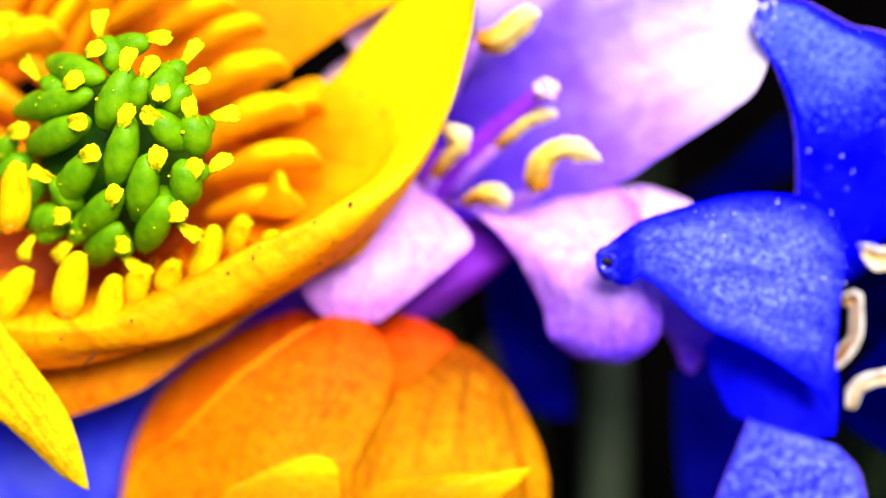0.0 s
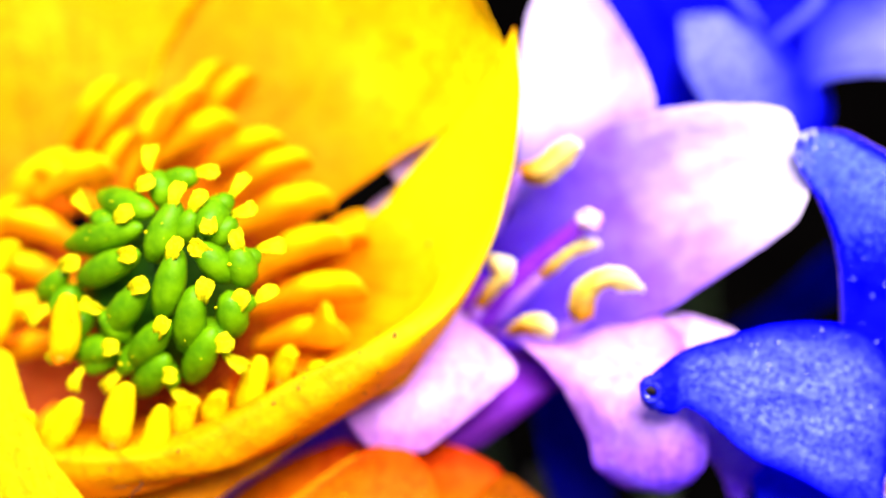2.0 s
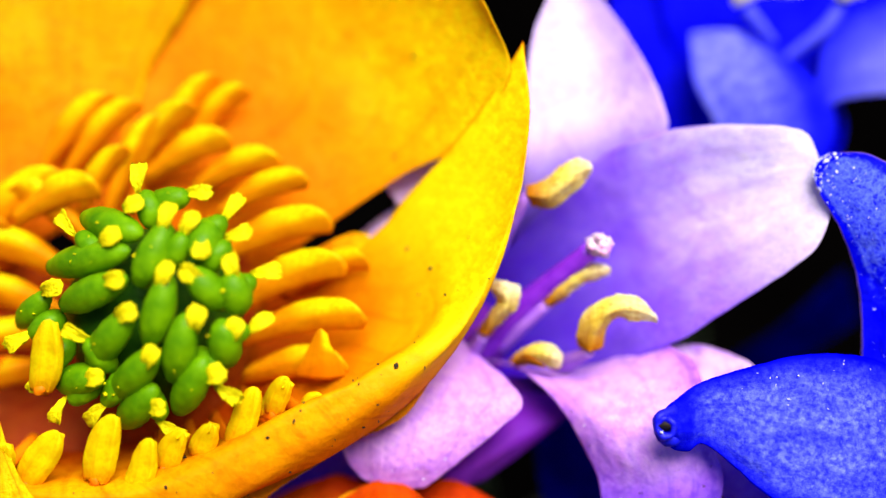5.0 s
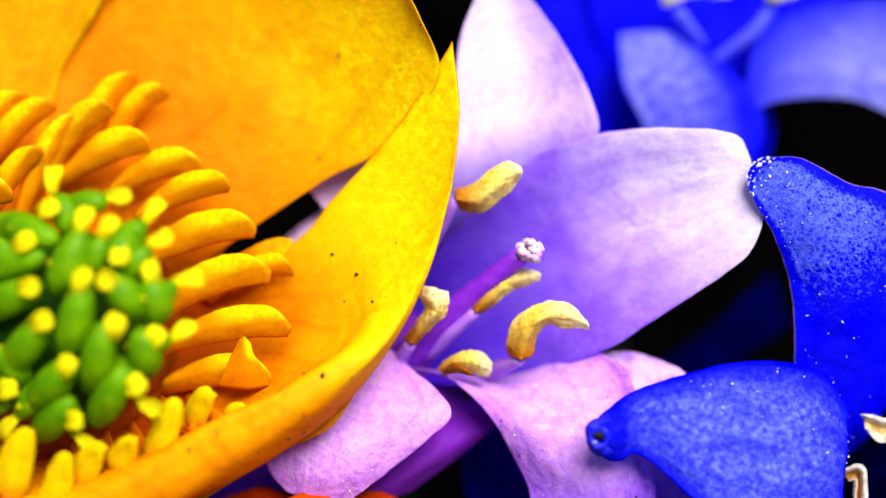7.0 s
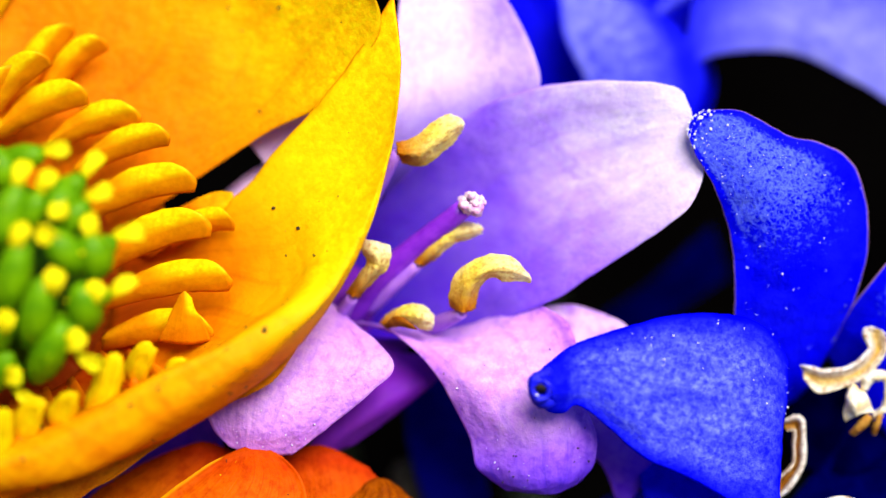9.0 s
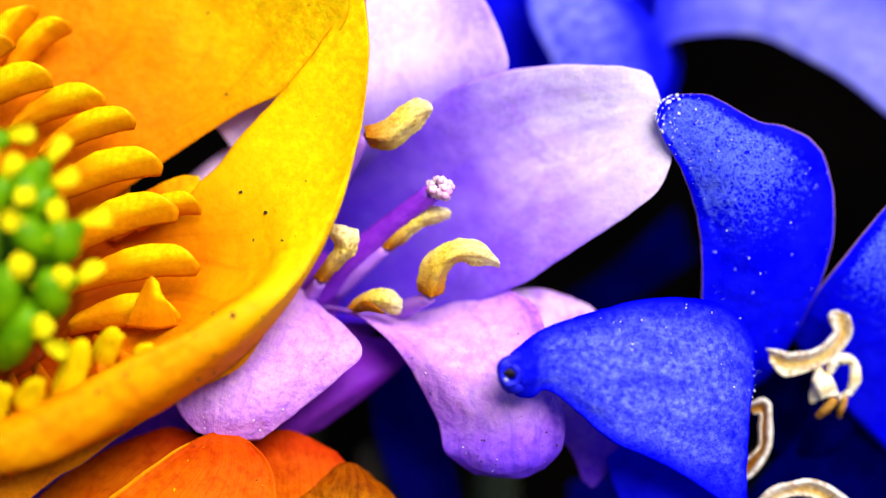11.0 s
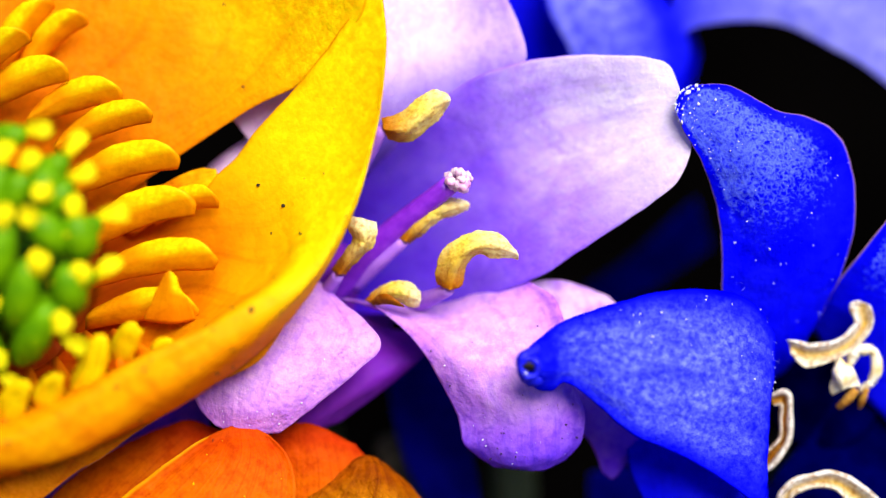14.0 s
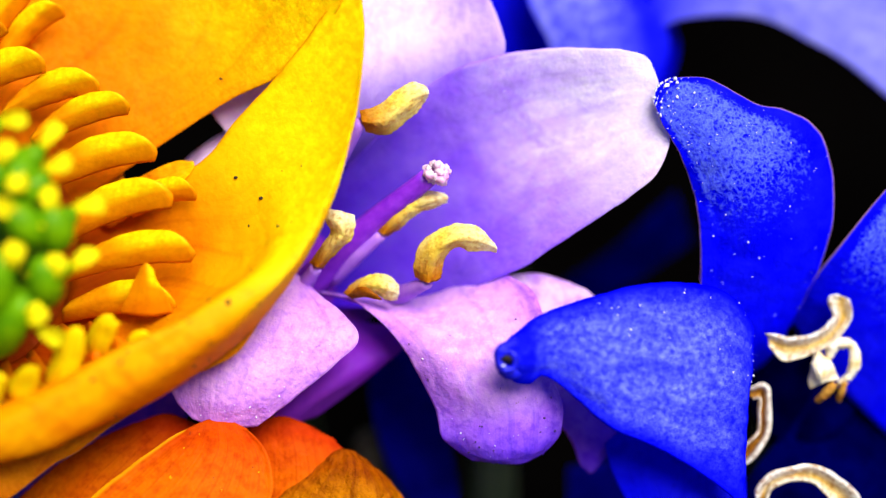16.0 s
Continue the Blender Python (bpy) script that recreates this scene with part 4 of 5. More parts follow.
# ---- the lilac bell floret ----
def knob(parent, centre, size):
    v, f, rnd = [], [], random.Random(8)
    for k in range(46):
        d = Vector((rnd.gauss(0, 1), rnd.gauss(0, 1), rnd.gauss(0, 1))).normalized()
        c = Vector(centre) + d * (size * 0.00075 * rnd.uniform(0.6, 1.1))
        bm = bmesh.new()
        bmesh.ops.create_icosphere(bm, subdivisions=1, radius=size * 0.00026 * rnd.uniform(0.7, 1.2))
        n0 = len(v)
        v += [tuple(c + q.co) for q in bm.verts]
        f += [tuple(n0 + q.index for q in face.verts) for face in bm.faces]
        bm.free()
    return link("stigma", mesh_of("stigma", v, f), KNOB, parent, "knobbly white and pink stigma")


def anther(parent, points, r, k, material, label="", foot=None, flat=0.8):
    an = rod("anther", material, parent, points, round_ends(r), label, sides=16, rings=26, lumps=0.14, seed=k, flat=flat, groove=0.18)
    if foot:
        rod("filament", FILAMENT, an, [foot, [(a + b) / 2 for a, b in zip(foot, points[-1])], points[-1]], [0.28, 0.22, 0.16], sides=10, rings=10)
    return an


def folded(parent, rows, k, foot=None):
    """A plump folded anther, brown at the foot and cream at the tip, partly as painted shading."""
    an = petal("anther", FOLDED, parent, rows, "plump yellow and cream anther", nu=36, nv=52, thick=0.3, wave=0.06, crinkle=0.03, seed=80 + k, rag=0.04, pebble=0.022)[0]
    if foot:
        joint = rows[0][1]
        rod("filament", FILAMENT, an, [foot, [(a + b) / 2 for a, b in zip(foot, joint)], [joint[0], joint[1], joint[2] - 0.25]], [0.28, 0.22, 0.16], sides=10, rings=10)
    return an


def hollow(an, rows):
    """The open brown inside of an anther that has shed its pollen."""
    petal("hollow", CAVITY, an, rows, "brown hollow of the split anther", nu=14, nv=14, thick=0.06, wave=0.03, crinkle=0.04, seed=91, rag=0.03)


def lilac_floret():
    bell = thing("bell_floret", (408, 535, -6), "open lilac bell floret with pale yellow anthers", "flower", "bell florets")
    petal("petal", PALE_LILAC, bell, [
        [(554, 318, -2.6), (660, 275, -3.0), (767, 157, -2.2)],
        [(581, 145, -0.9), (703, 114, -1.7), (840, 72, -1.2)],
        [(585, 15, -1), (702, -16, -1.7), (827, -9, -1.2)],
        [(597, -116, -1.3), (680, -136, -1.8), (769, -118, -1.4)],
        [(637, -214, -1.7), (664, -229, -1.8), (699, -212, -1.7)],
    ], seed=21, wave=0.1, rag=0.03)
    wide, grid, nor = petal("petal", LILAC, bell, [
        [(446, 384, -3.2), (477, 444, -3.6), (487, 515, -3.2)],
        [(586, 242, -1.6), (648, 363, -2.8), (688, 504, -1.8)],
        [(717, 113, -0.9), (779, 272, -1.8), (849, 452, -0.8)],
        [(812, 72, -0.65), (860, 220, -1.5), (925, 408, -0.55)],
        [(912, 54, -0.5), (960, 185, -1.1), (1005, 355, -0.4)],
        [(1012, 52, -0.4), (1045, 160, -0.65), (1066, 314, -0.25)],
        [(1072, 59, -0.35), (1095, 145, -0.4), (1112, 275, -0.2)],
        [(1098, 72, -0.32), (1116, 140, -0.3), (1134, 228, -0.15)],
        [(1108, 95, -0.3), (1119, 150, -0.28), (1133, 198, -0.18)],
    ], nu=52, nv=60, seed=22, wave=0.12, crinkle=0.025, rag=0.03)
    rnd = random.Random(12)
    # Sparkles on the petal, modelled as tiny white grains.
    for k in range(70):
        i, j = rnd.randrange(22, 58), rnd.randrange(3, 49)
        grain("fleck", WHITE_GRAIN, wide, grid[i, j] + nor[i, j] * 0.00001, rnd.uniform(0.006, 0.014), 100 + k, "tiny white grain for a glint" if k == 0 else "")
    curled, grid, nor = petal("petal", CURLED_PINK, bell, [
        [(508, 486, -1.4), (648, 498, -1.6), (769, 469, -1.4), (844, 451, -1.1)],
        [(587, 506, -0.5), (688, 529, -0.4), (809, 509, -0.4), (894, 485, -0.5)],
        [(652, 570, -0.1), (738, 584, 0.3), (838, 574, 0.3), (919, 558, 0)],
        [(688, 627, -0.15), (768, 650, 0.4), (859, 648, 0.4), (925, 628, 0)],
        [(722, 692, -0.25), (795, 705, 0.25), (870, 700, 0.3), (945, 680, -0.1)],
        [(730, 735, -0.3), (800, 750, 0.12), (870, 748, 0.15), (945, 722, -0.2)],
        [(750, 758, -0.4), (812, 776, -0.08), (872, 773, -0.05), (936, 750, -0.3)],
        [(786, 781, -0.5), (822, 784, -0.35), (870, 788, -0.35), (912, 774, -0.45)],
    ], "pink lilac petal curled back", nu=52, nv=56, seed=23, wave=0.1, crinkle=0.03, rag=0.04)
    for k in range(44):
        i, j = min(54, int(abs(rnd.gauss(34, 14)))), rnd.randrange(3, 49)
        grain("speck", SPECK, curled, grid[i, j] + nor[i, j] * 0.00002, rnd.uniform(0.010, 0.026), 160 + k)
    # White grains painted in as glints on the curled petal.
    for k in range(18):
        i, j = rnd.randrange(16, 50), rnd.randrange(6, 46)
        grain("fleck", WHITE_GRAIN, curled, grid[i, j] + nor[i, j] * 0.00002, rnd.uniform(0.007, 0.018), 900 + k)
    petal("petal", TWO_TONE, bell, [
        [(810, 465, -1.6), (895, 451, -1.5), (959, 467, -1.6)],
        [(823, 583, -1.3), (919, 550, -1.1), (1007, 500, -1.6)],
        [(920, 699, -1.3), (973, 677, -1.1), (1056, 633, -1.3)],
        [(957, 741, -1.5), (1005, 751, -1.3), (1057, 707, -1.5)],
        [(979, 794, -1.7), (1000, 806, -1.7), (1031, 771, -1.7)],
    ], seed=24)
    front, grid, nor = petal("petal", PINK, bell, [
        [(354, 424, -1.6), (425, 414, -1.4), (486, 459, -1)],
        [(283, 556, -0.4), (414, 515, 0.1), (582, 555, 0.3)],
        [(251, 632, 0.2), (374, 606, 0.6), (546, 607, 0.5)],
        [(259, 674, 0.3), (354, 672, 0.6), (476, 666, 0.4)],
        [(289, 709, 0.2), (340, 725, 0.2), (404, 720, 0.1)],
    ], "pink lilac petal with a folded tip", nu=44, nv=44, seed=25, wave=0.08, crinkle=0.03, rag=0.02)
    # The front petal's glints, likewise put in as white grains.
    for k in range(44):
        i, j = rnd.randrange(8, 40), rnd.randrange(4, 40)
        grain("fleck", WHITE_GRAIN, front, grid[i, j] + nor[i, j] * 0.00002, rnd.uniform(0.008, 0.022), 300 + k)
    petal("petal", VIOLET, bell, [
        [(446, 555, -2), (537, 535, -2), (653, 544, -2)],
        [(447, 676, -1.5), (547, 635, -1.1), (661, 589, -1.7)],
        [(417, 728, -1.6), (457, 722, -1.5), (510, 706, -1.8)],
    ], "dark violet underside of a petal", seed=26)
    petal("petal", SHELTERED_PINK, bell, [
        [(318, 158, -1.2), (337, 183, -1.2), (362, 216, -1.2)],
        [(365, 120, -1.1), (390, 160, -1.2), (408, 210, -1.3)],
        [(440, 60, -1.2), (460, 150, -1.3), (470, 260, -1.5)],
        [(490, 190, -2.8), (480, 270, -3.1), (465, 350, -3.3)],
    ], seed=27)
    petal("petal", SHELTERED_PINK, bell, [
        [(262, 272, -2.6), (282, 252, -2.4), (310, 228, -2.2), (352, 200, -2.2)],
        [(268, 292, -1.9), (292, 272, -1.6), (320, 245, -1.6), (372, 214, -1.6)],
        [(262, 320, -2.2), (305, 306, -2.0), (345, 286, -2.0), (395, 250, -2.0)],
        [(360, 420, -3.2), (400, 410, -3.1), (440, 395, -3.0), (480, 360, -3.0)],
    ], seed=28)
    rod("tube", VIOLET, bell, [(527, 469, -2.9), (488, 489, -4.2), (409, 535, -7)], [1.7, 1.9, 1.5], sides=24, rings=14)
    style = rod("style", STYLE, bell, [(487, 482, -2.2), (587, 383, -1.1), (709, 280, 0)], [0.5, 0.38, 0.26], "purple style", sides=14, rings=20)
    knob(style, spot((720, 272, 0.15)), 0.46)
    folded(bell, [
        [(585, 160, 0), (589, 181, 0.35), (597, 201, 0)],
        [(620, 152, 0.1), (627, 181, 0.5), (634, 206, 0)],
        [(654, 123, 0.1), (666, 150, 0.5), (678, 175, 0)],
        [(684, 112, 0.1), (694, 130, 0.4), (699, 152, 0)],
        [(706, 122, 0.1), (709, 130, 0.2), (707, 139, 0.1)],
    ], 1, (526, 292, -1.4))
    folded(bell, [
        [(497, 432, -0.4), (510, 440, -0.1), (524, 443, -0.4)],
        [(523, 396, -0.1), (535, 404, 0.2), (550, 410, -0.1)],
        [(533, 373, 0), (553, 383, 0.4), (570, 393, 0)],
        [(523, 351, 0.1), (550, 361, 0.5), (578, 369, 0.1)],
        [(529, 336, 0.1), (550, 340, 0.3), (576, 347, 0.1)],
    ], 2, (476, 495, -2))
    folded(bell, [
        [(614, 374, -0.8), (627, 381, -0.5), (640, 385, -0.8)],
        [(638, 342, -0.6), (655, 354, -0.3), (667, 366, -0.6)],
        [(672, 316, -0.5), (685, 328, -0.2), (694, 343, -0.5)],
        [(709, 305, -0.5), (715, 321, -0.2), (720, 337, -0.5)],
        [(738, 310, -0.5), (743, 317, -0.4), (741, 326, -0.5)],
    ], 3, (537, 459, -1.9))
    folded(bell, [
        [(684, 459, -0.1), (707, 467, 0.2), (730, 459, -0.1)],
        [(681, 428, 0.1), (712, 433, 0.4), (739, 423, 0.1)],
        [(700, 388, 0.2), (732, 401, 0.6), (758, 406, 0.2)],
        [(752, 362, 0.3), (767, 386, 0.7), (778, 411, 0.3)],
        [(794, 366, 0.3), (800, 389, 0.6), (806, 412, 0.3)],
        [(826, 397, 0.3), (829, 405, 0.4), (828, 414, 0.3)],
    ], 4, (648, 494, -1.6))
    low = folded(bell, [
        [(557, 486, -0.6), (566, 489, -0.4), (577, 497, -0.6)],
        [(581, 463, -0.5), (590, 474, -0.1), (601, 487, -0.4)],
        [(609, 451, -0.4), (619, 470, 0.1), (629, 497, -0.3)],
        [(639, 454, -0.4), (640, 474, 0), (637, 498, -0.3)],
        [(656, 469, -0.4), (657, 484, -0.2), (652, 499, -0.4)],
    ], 5)
    hollow(low, [
        [(566, 488, -0.30), (572, 491, -0.26), (578, 496, -0.3)],
        [(582, 476, -0.02), (590, 484, 0.06), (598, 493, 0.0)],
        [(600, 476, 0.14), (607, 486, 0.18), (614, 497, 0.1)],
        [(618, 490, 0.14), (622, 495, 0.12), (626, 499, 0.06)],
    ])
    stalk(bell, (418, 530, -6.5), 4, 1.1)


lilac_floret()


# ---- the blue bell floret ----
def blue_floret():
    bell = thing("bell_floret", (1395, 691, -6), "deep blue bell floret with curled cream anthers", "flower", "bell florets")
    hook, grid, nor = petal("petal", VEINED_BLUE, bell, [
        [(836, 596, 1.4), (833, 606, 1.45), (838, 618, 1.4)],
        [(850, 565, 1.4), (858, 603, 1.75), (856, 640, 1.3)],
        [(880, 540, 1.35), (890, 595, 1.75), (885, 647, 1.25)],
        [(915, 517, 1.3), (920, 580, 1.6), (912, 632, 1.3)],
        [(1000, 489, 1.1), (990, 590, 1.55), (970, 675, 1.1)],
        [(1081, 469, 1), (1065, 605, 1.45), (1030, 725, 1)],
        [(1181, 468, 0.7), (1150, 630, 1.15), (1110, 760, 0.8)],
        [(1242, 490, 0.3), (1230, 650, 0.7), (1180, 800, 0.55)],
        [(1277, 540, -0.1), (1268, 670, 0.3), (1241, 845, 0.35)],
        [(1283, 600, -0.3), (1275, 700, 0), (1260, 876, 0.05)],
    ], "blue petal with a hooked tip", nu=52, nv=60, seed=31, wave=0.1, crinkle=0.04, rag=0.03)
    rod("hook", BLUE_TIP, hook, [(863, 574, 1.5), (835, 586, 1.8), (832, 614, 1.7), (853, 626, 1.5), (873, 614, 1.4)], [0.16, 0.17, 0.12, 0.2, 0.16], "curled dark blue tip", sides=10, rings=20, lumps=0.3)
    rod("tip_ring", BLUE_TIP, hook, [(846, 587, 1.9), (860, 598, 1.9), (855, 617, 1.9), (839, 619, 1.9), (830, 604, 1.9), (837, 589, 1.9), (847, 587, 1.9)],
        [0.09, 0.11, 0.08, 0.12, 0.09, 0.1, 0.09], "small curled ring at the petal's tip", sides=10, rings=30, lumps=0.3, seed=5)
    # A dark lump fills the ring in place of the hole's shade.
    grain("tip_shade", SPECK, hook, spot((843, 603, 1.9)), 0.13, 78, "dark lump standing for shade in the curled tip")
    # A white grain in place of a glint on the ring.
    grain("flake", WHITE_GRAIN, hook, spot((838, 613, 2.05)), 0.045, 77)
    wing, grid2, nor2 = petal("petal", BLUE, bell, [
        [(1106, 150, 0.15), (1112, 122, 0.15), (1137, 104, 0.1)],
        [(1121, 185, 0.15), (1160, 150, 0.3), (1200, 103, 0.05)],
        [(1140, 218, 0.1), (1195, 180, 0.4), (1240, 123, 0)],
        [(1155, 245, 0.1), (1235, 210, 0.4), (1288, 152, -0.15)],
        [(1166, 275, -0.05), (1262, 245, 0.35), (1335, 161, -0.3)],
        [(1176, 310, -0.25), (1290, 290, 0.2), (1383, 183, -0.5)],
        [(1184, 350, -0.4), (1310, 340, 0), (1414, 232, -0.7)],
        [(1189, 410, -0.6), (1315, 400, -0.3), (1426, 320, -0.9)],
        [(1190, 470, -0.9), (1310, 465, -0.6), (1418, 390, -1)],
        [(1195, 560, -1.4), (1300, 540, -1.2), (1396, 461, -1.3)],
        [(1220, 651, -2.2), (1309, 611, -2.2), (1359, 531, -2)],
    ], "blue petal with white flakes at its tip", nu=52, nv=60, seed=32, wave=0.1, crinkle=0.04, rag=0.03)
    rnd = random.Random(9)
    # Flakes and glints of the wing's tip, all added as white grains.
    for k in range(40):
        i, j = int(abs(rnd.gauss(0, 4))), rnd.randrange(0, 51)
        i = min(i, 40)
        grain("flake", WHITE_GRAIN, wing, grid2[i, j] + nor2[i, j] * 0.00004, rnd.uniform(0.010, 0.024) * (rnd.choice((1, 1.4, 2.0)) if i < 5 else 0.9), k, "white flake and glint" if k == 0 else "")
    for k in range(80):
        i, j = min(58, int(abs(rnd.gauss(0, 22)))), rnd.randrange(1, 51)
        grain("flake", WHITE_GRAIN, wing, grid2[i, j] + nor2[i, j] * 0.00002, rnd.uniform(0.006, 0.014) * rnd.choice((1, 1, 1.6)), 400 + k)
    for k in range(36):
        i, j = int(abs(rnd.gauss(0, 1.6))), rnd.randrange(0, 51)
        grain("flake", WHITE_GRAIN, wing, grid2[i, j] + nor2[i, j] * 0.00004, rnd.uniform(0.016, 0.05), 1100 + k)
    for k in range(40):
        i, j = rnd.randrange(16, 58), rnd.randrange(1, 51)
        grain("flake", WHITE_GRAIN, wing, grid2[i, j] + nor2[i, j] * 0.00002, rnd.uniform(0.010, 0.022), 1200 + k)
    for k in range(14):
        i, j = rnd.randrange(20, 58), rnd.randrange(2, 20)
        grain("flake", WHITE_GRAIN, hook, grid[i, j] + nor[i, j] * 0.00003, rnd.uniform(0.015, 0.035), 60 + k)
    for k in range(22):
        i, j = min(59, 59 - int(abs(rnd.gauss(0, 9)))), min(51, int(abs(rnd.gauss(0, 14))))
        grain("flake", WHITE_GRAIN, hook, grid[i, j] + nor[i, j] * 0.00002, rnd.uniform(0.006, 0.016) * rnd.choice((1, 1, 1.8)), 800 + k)
    petal("petal", BLUE, bell, [
        [(1610, 218, -1), (1700, 218, -1), (1800, 298, -1)],
        [(1518, 303, -0.6), (1630, 348, -0.6), (1800, 418, -0.8)],
        [(1440, 398, -0.8), (1570, 468, -1), (1750, 568, -1)],
        [(1391, 463, -1.4), (1491, 569, -1.8), (1651, 669, -1.8)],
        [(1352, 539, -2.6), (1432, 649, -2.7), (1552, 769, -2.5)],
    ], seed=33)
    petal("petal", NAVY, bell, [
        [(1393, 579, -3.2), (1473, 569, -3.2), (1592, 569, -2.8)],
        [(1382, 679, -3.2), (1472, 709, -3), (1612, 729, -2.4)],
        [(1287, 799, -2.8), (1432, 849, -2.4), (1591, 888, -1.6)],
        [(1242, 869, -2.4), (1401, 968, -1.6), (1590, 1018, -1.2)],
    ], "throat petal, shade painted into its navy", seed=34)
    petal("petal", MOTTLED_BLUE, bell, [
        [(1109, 891, -0.4), (1189, 915, 0), (1272, 939, -0.2)],
        [(1076, 976, -0.2), (1191, 985, 0.4), (1315, 981, 0)],
        [(1049, 1052, 0), (1193, 1060, 0.5), (1332, 1044, 0)],
        [(1024, 1160, -0.2), (1183, 1167, 0.3), (1338, 1150, -0.2)],
    ], seed=35, rag=0.03)
    petal("petal", DEEP_BLUE, bell, [
        [(1015, 698, -1.7), (1141, 695, -1.7), (1267, 736, -1.5)],
        [(1030, 793, -1.2), (1153, 823, -0.8), (1272, 863, -0.8)],
        [(1072, 880, -0.9), (1175, 925, -0.5), (1268, 918, -0.7)],
    ], seed=36)
    # curled, dried anthers
    petal("anther", CREAM_RIBBON, bell, [
        [(1305, 558, -1), (1350, 568, -0.9), (1400, 558, -0.9), (1428, 530, -0.9), (1420, 498, -0.9), (1430, 488, -1)],
        [(1310, 570, -1.2), (1350, 582, -1.25), (1405, 570, -1.25), (1439, 534, -1.25), (1436, 503, -1.2), (1442, 492, -1.1)],
        [(1312, 582, -1), (1340, 608, -1), (1405, 586, -1), (1452, 543, -1), (1458, 513, -1), (1450, 496, -1)],
    ], "curled cream anther with an amber hollow", nu=36, nv=16, thick=0.12, wave=0.05, crinkle=0.05, seed=71, rag=0.04)
    clump = petal("anther", ANTHER_CREAM, bell, [
        [(1384, 599, -1.2), (1397, 588, -0.9), (1416, 599, -1.2)],
        [(1379, 622, -1.1), (1402, 624, -0.7), (1426, 616, -1.1)],
        [(1388, 654, -1.3), (1407, 648, -1), (1430, 639, -1.3)],
    ], "crumpled white and cream anther", nu=26, nv=24, thick=0.2, wave=0.2, crinkle=0.16, seed=76, rag=0.12)[0]
    rod("lobe", ANTHER_CREAM, clump, [(1416, 602, -1.2), (1430, 577, -1.1), (1457, 578, -1.1), (1464, 606, -1.1), (1453, 633, -1.2), (1432, 649, -1.3)],
        [0.10, 0.17, 0.12, 0.15, 0.12, 0.08], sides=12, rings=28, lumps=0.6, seed=2, cap=0.1)
    rod("lobe", ANTHER_GOLD, clump, [(1428, 647, -1.2), (1412, 664, -1.3), (1394, 680, -1.5)], [0.09, 0.13, 0.08], sides=10, rings=16, lumps=0.5, seed=3, cap=0.1)
    rod("lobe", ANTHER_GOLD, clump, [(1446, 645, -1.2), (1439, 664, -1.3), (1433, 681, -1.5)], [0.08, 0.10, 0.06], sides=10, rings=16, lumps=0.5, seed=4, cap=0.1)
    petal("anther", BROWN_RIBBON, bell, [
        [(1276, 654, -1), (1304, 653, -0.9), (1311, 688, -0.9), (1308, 733, -0.9), (1289, 770, -0.9), (1262, 796, -1)],
        [(1278, 666, -1.2), (1296, 663, -1.2), (1299, 693, -1.2), (1298, 733, -1.2), (1280, 760, -1.2), (1262, 782, -1.2)],
        [(1284, 676, -1), (1296, 674, -0.9), (1294, 698, -0.9), (1294, 728, -0.9), (1275, 748, -0.9), (1261, 768, -1)],
    ], "curled cream anther with an amber hollow", nu=36, nv=16, thick=0.12, wave=0.05, crinkle=0.05, seed=72, rag=0.04)
    petal("anther", CREAM_RIBBON, bell, [
        [(1285, 863, -0.8), (1300, 820, -0.7), (1350, 800, -0.6), (1400, 800, -0.6), (1450, 830, -0.7), (1478, 858, -0.8)],
        [(1293, 865, -1), (1310, 826, -1), (1352, 808, -0.9), (1394, 810, -0.9), (1434, 838, -1), (1455, 864, -1)],
        [(1303, 867, -0.8), (1318, 832, -0.7), (1354, 817, -0.6), (1388, 820, -0.6), (1418, 848, -0.7), (1430, 872, -0.8)],
    ], "curled cream anther with an amber hollow", nu=36, nv=16, thick=0.12, wave=0.05, crinkle=0.05, seed=73, rag=0.04)
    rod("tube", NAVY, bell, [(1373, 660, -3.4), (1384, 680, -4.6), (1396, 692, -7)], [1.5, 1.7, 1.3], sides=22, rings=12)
    stalk(bell, (1396, 691, -6.6), 4, 1.1)


blue_floret()


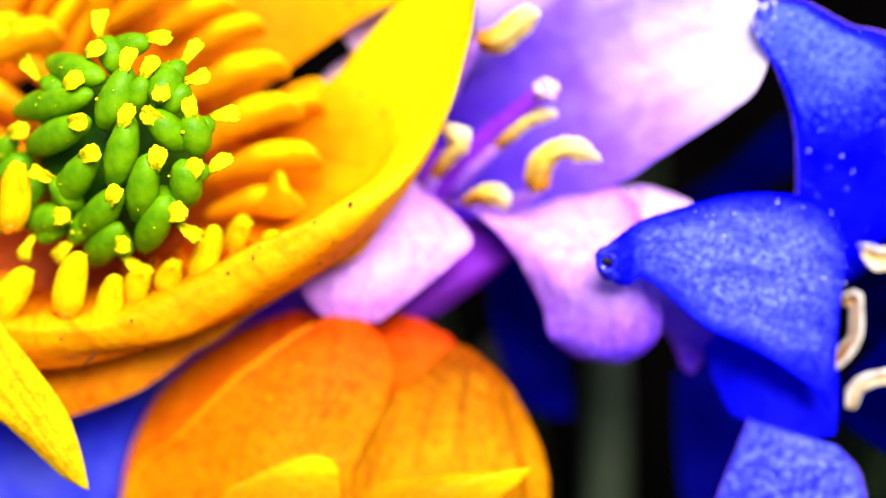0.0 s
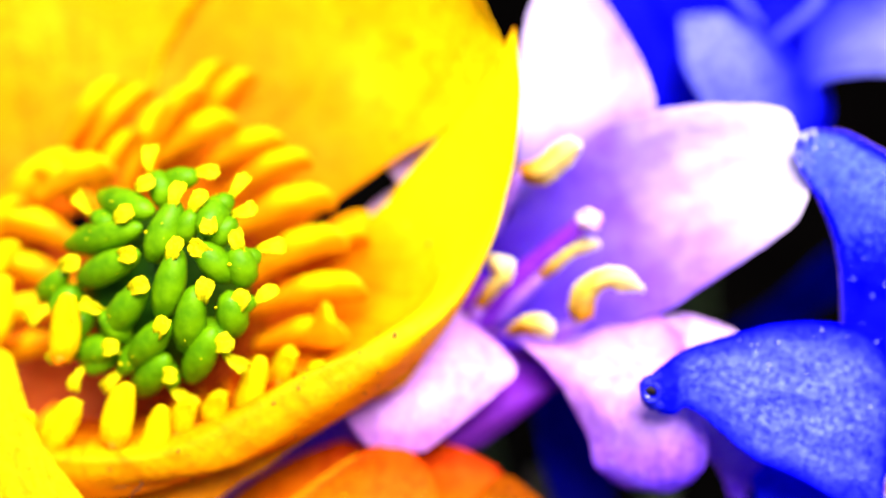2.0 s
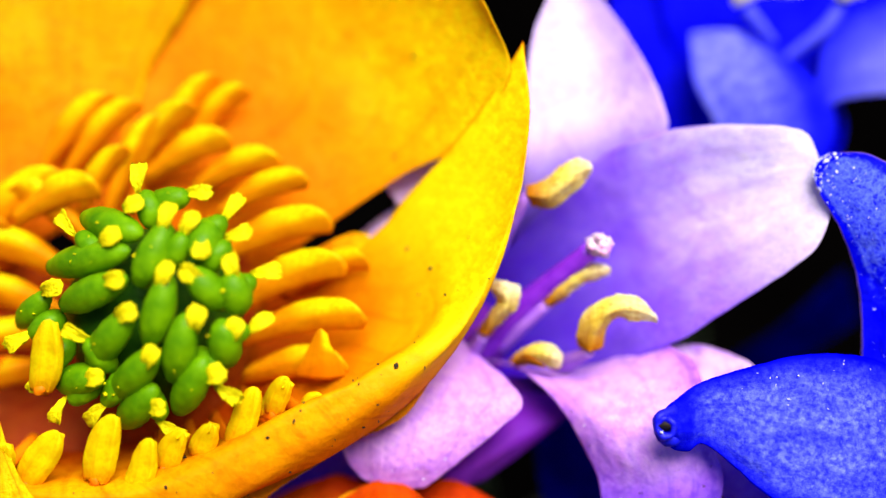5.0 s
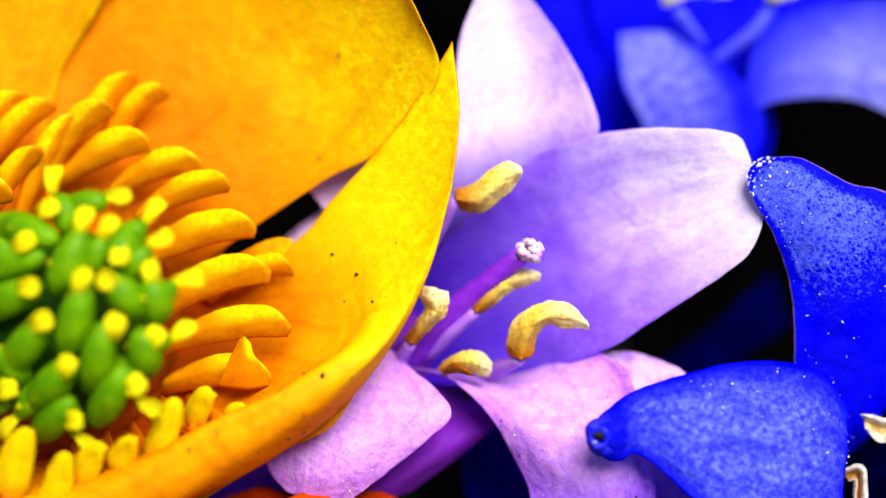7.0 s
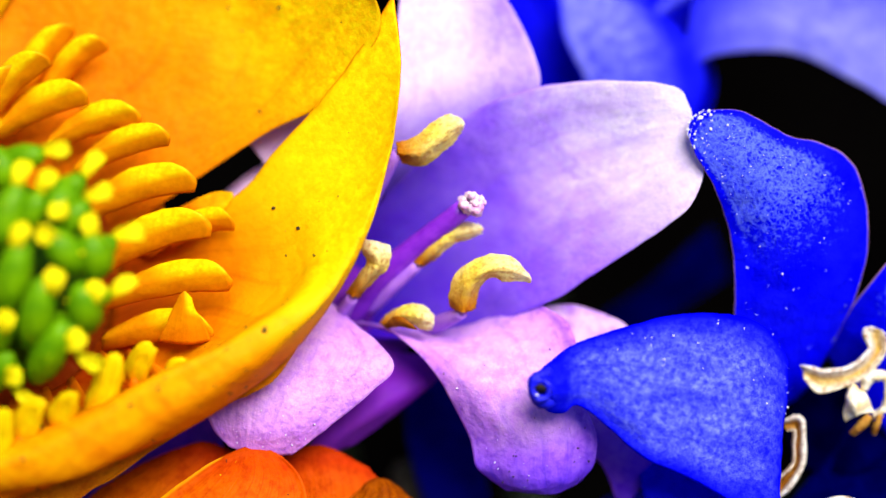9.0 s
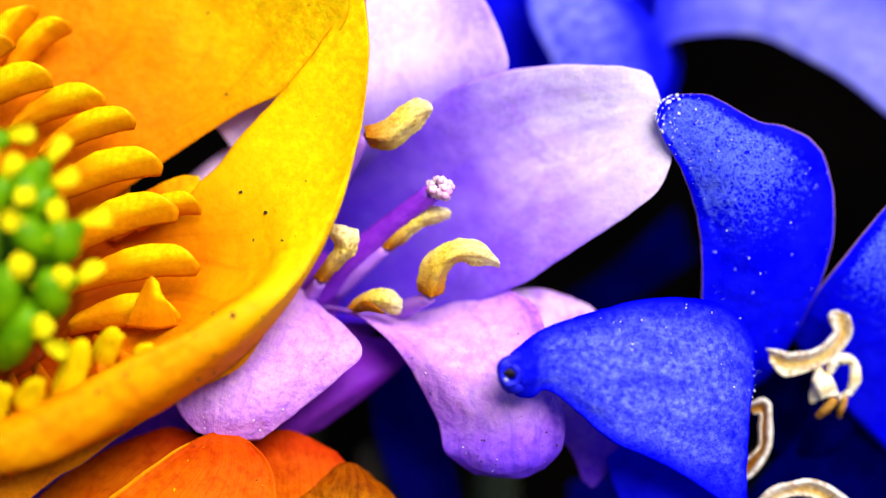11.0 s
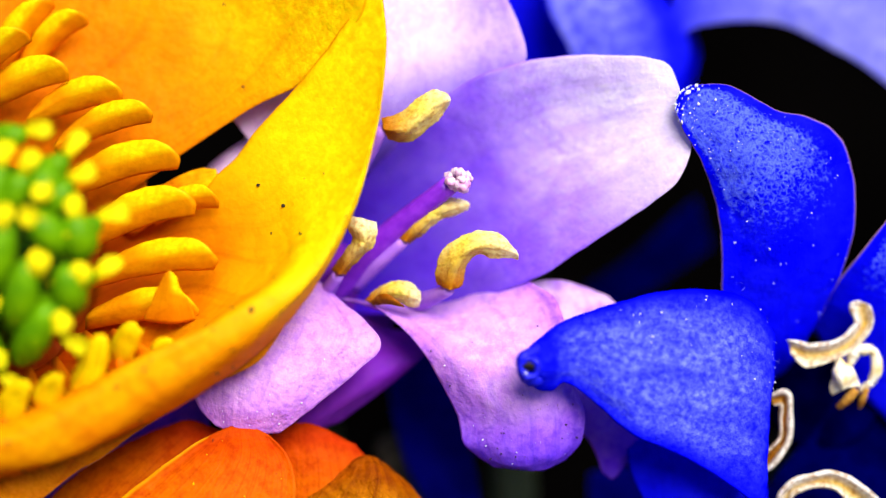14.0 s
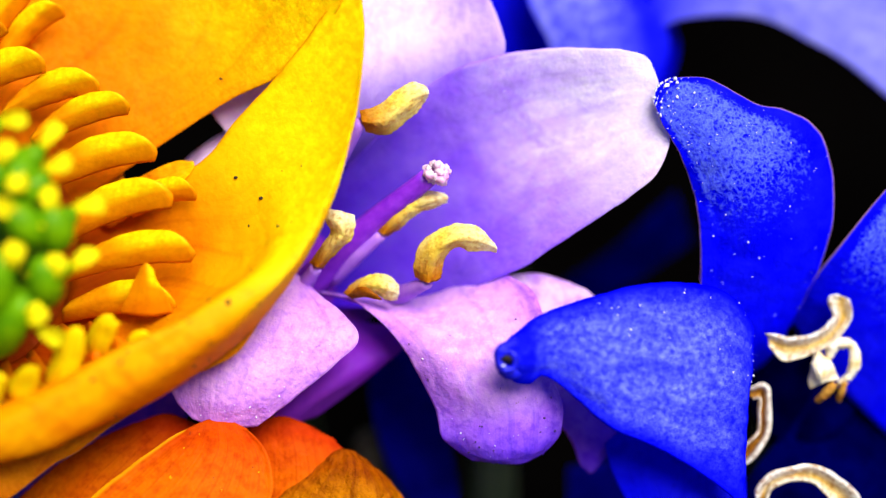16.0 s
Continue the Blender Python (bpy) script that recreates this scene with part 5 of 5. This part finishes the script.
# ---- florets further back ----
def back_floret():
    bell = thing("bell_floret", (1115, -106, -12), "pale blue bell floret behind, petals spread", "flower", "bell florets")
    petal("petal", FADING_BLUE, bell, [
        [(940, 146, -5.4), (1035, 156, -5.4), (1114, 125, -5.8)],
        [(930, 60, -5), (1015, 70, -5), (1141, 50, -5.6)],
        [(889, -27, -4.8), (1004, -16, -4.6), (1114, -11, -5.2)],
        [(880, -117, -5.2), (964, -122, -5.2), (1039, -87, -5.7)],
    ], seed=41)
    petal("petal", DEEP_BLUE, bell, [
        [(815, 146, -7), (886, 146, -7), (1134, 146, -7.2)],
        [(794, 14, -6.6), (865, 14, -6.6), (1151, 25, -6.9)],
        [(743, -109, -6.6), (844, -109, -6.6), (1015, -107, -6.8)],
        [(722, -295, -7), (813, -304, -7), (1014, -291, -7)],
    ], seed=42)
    petal("petal", PALE_BLUE, bell, [
        [(1092, 44, -5.4), (1162, 5, -5.3), (1292, 2, -5.3), (1392, 47, -5.3), (1460, 87, -5.3), (1571, 180, -5.3)],
        [(1112, -42, -5.2), (1242, -72, -5), (1392, -42, -5), (1581, 39, -5.1)],
        [(1122, -133, -5.5), (1293, -174, -5.2), (1453, -153, -5.2), (1602, -72, -5.5)],
    ], seed=43, nu=48)
    petal("petal", DEEP_BLUE, bell, [
        [(854, -46, -6.6), (1030, -22, -6), (1282, -8, -6)],
        [(823, -174, -6.4), (1030, -148, -6.2), (1283, -123, -6.2)],
        [(823, -345, -6.5), (1031, -339, -6.5), (1305, -310, -6.5)],
    ], seed=44)
    anther(bell, [(961, -166, -4.4), (982, -194, -4.3), (1034, -204, -4.3), (1085, -188, -4.4)], 0.34, 21, ANTHER_CREAM, "blurred cream anther")
    anther(bell, [(1141, -180, -4.3), (1172, -196, -4.3), (1205, -200, -4.4)], 0.34, 22, ANTHER_CREAM)
    rod("filament", PALE_FILAMENT, bell, [(985, -160, -4.5), (1005, -132, -4.8), (1030, -100, -5.4)], [0.2, 0.2, 0.14], "pale blue filament", sides=12, rings=14)
    rod("filament", PALE_FILAMENT, bell, [(1160, -182, -4.6), (1125, -125, -4.8), (1050, -66, -5.4)], [0.16, 0.22, 0.14], sides=12, rings=16)
    stalk(bell, (1114, -168, -7), 6, 1.1, lean=(-260, -150))


def low_floret():
    bell = thing("bell_floret", (745, 837, -12), "blue bell floret hanging below, shade painted into its colour", "flower", "bell florets")
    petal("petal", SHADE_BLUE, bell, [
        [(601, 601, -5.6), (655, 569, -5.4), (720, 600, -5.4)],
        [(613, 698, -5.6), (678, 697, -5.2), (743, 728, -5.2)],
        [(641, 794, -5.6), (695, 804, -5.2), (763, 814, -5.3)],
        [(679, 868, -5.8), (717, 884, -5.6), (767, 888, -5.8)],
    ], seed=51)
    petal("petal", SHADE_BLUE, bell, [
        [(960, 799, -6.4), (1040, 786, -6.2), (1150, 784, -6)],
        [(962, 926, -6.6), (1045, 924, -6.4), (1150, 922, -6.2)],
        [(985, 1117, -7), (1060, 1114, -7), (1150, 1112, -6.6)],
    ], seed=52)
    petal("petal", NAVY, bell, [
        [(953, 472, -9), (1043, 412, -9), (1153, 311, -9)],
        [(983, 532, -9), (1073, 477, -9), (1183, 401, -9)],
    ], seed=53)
    rod("peduncle", PALE_STEM, bell, [(828, 754, -9), (828, 923, -10), (824, 1156, -11)], [0.75, 0.85, 0.9], "blurred green stalk", rings=16)
    stalk(bell, (824, 1156, -11), 5, 0.9)


def left_floret():
    bell = thing("bell_floret", (-264, 975, -8), "blue bell floret behind the buttercup", "flower", "bell florets")
    petal("petal", MID_BLUE, bell, [
        [(-589, 765, -1.6), (-240, 803, -1.9), (21, 797, -3.2)],
        [(-588, 968, -0.6), (-240, 959, -1.0), (-29, 931, -2.5)],
        [(-588, 1170, -0.8), (-262, 1183, -1.0), (-79, 1176, -2.3)],
    ], seed=61)
    petal("petal", VIOLET_BLUE, bell, [
        [(-12, 867, -3), (101, 854, -2.6), (257, 796, -2.6)],
        [(-23, 780, -2.2), (124, 766, -1.9), (279, 731, -1.9)],
        [(22, 713, -1.7), (157, 690, -1.5), (279, 655, -1.5)],
        [(78, 647, -1.6), (179, 623, -1.5), (279, 600, -1.6)],
    ], "violet blue petal between the flowers", seed=62)
    stalk(bell, (-263, 982, -4), 6, 1.0)


back_floret()
low_floret()
left_floret()


def withered_bud():
    bud = thing("withered_bud", (632, 785, -8), "small withered brown bud in the shade", "bud")
    rod("husk", WITHERED, bud, [(592, 745, -8), (632, 775, -7.8), (663, 814, -8)], [0.3, 0.8, 0.3], lumps=0.3)
    stalk(bud, (652, 804, -8), 5, 0.4)


withered_bud()
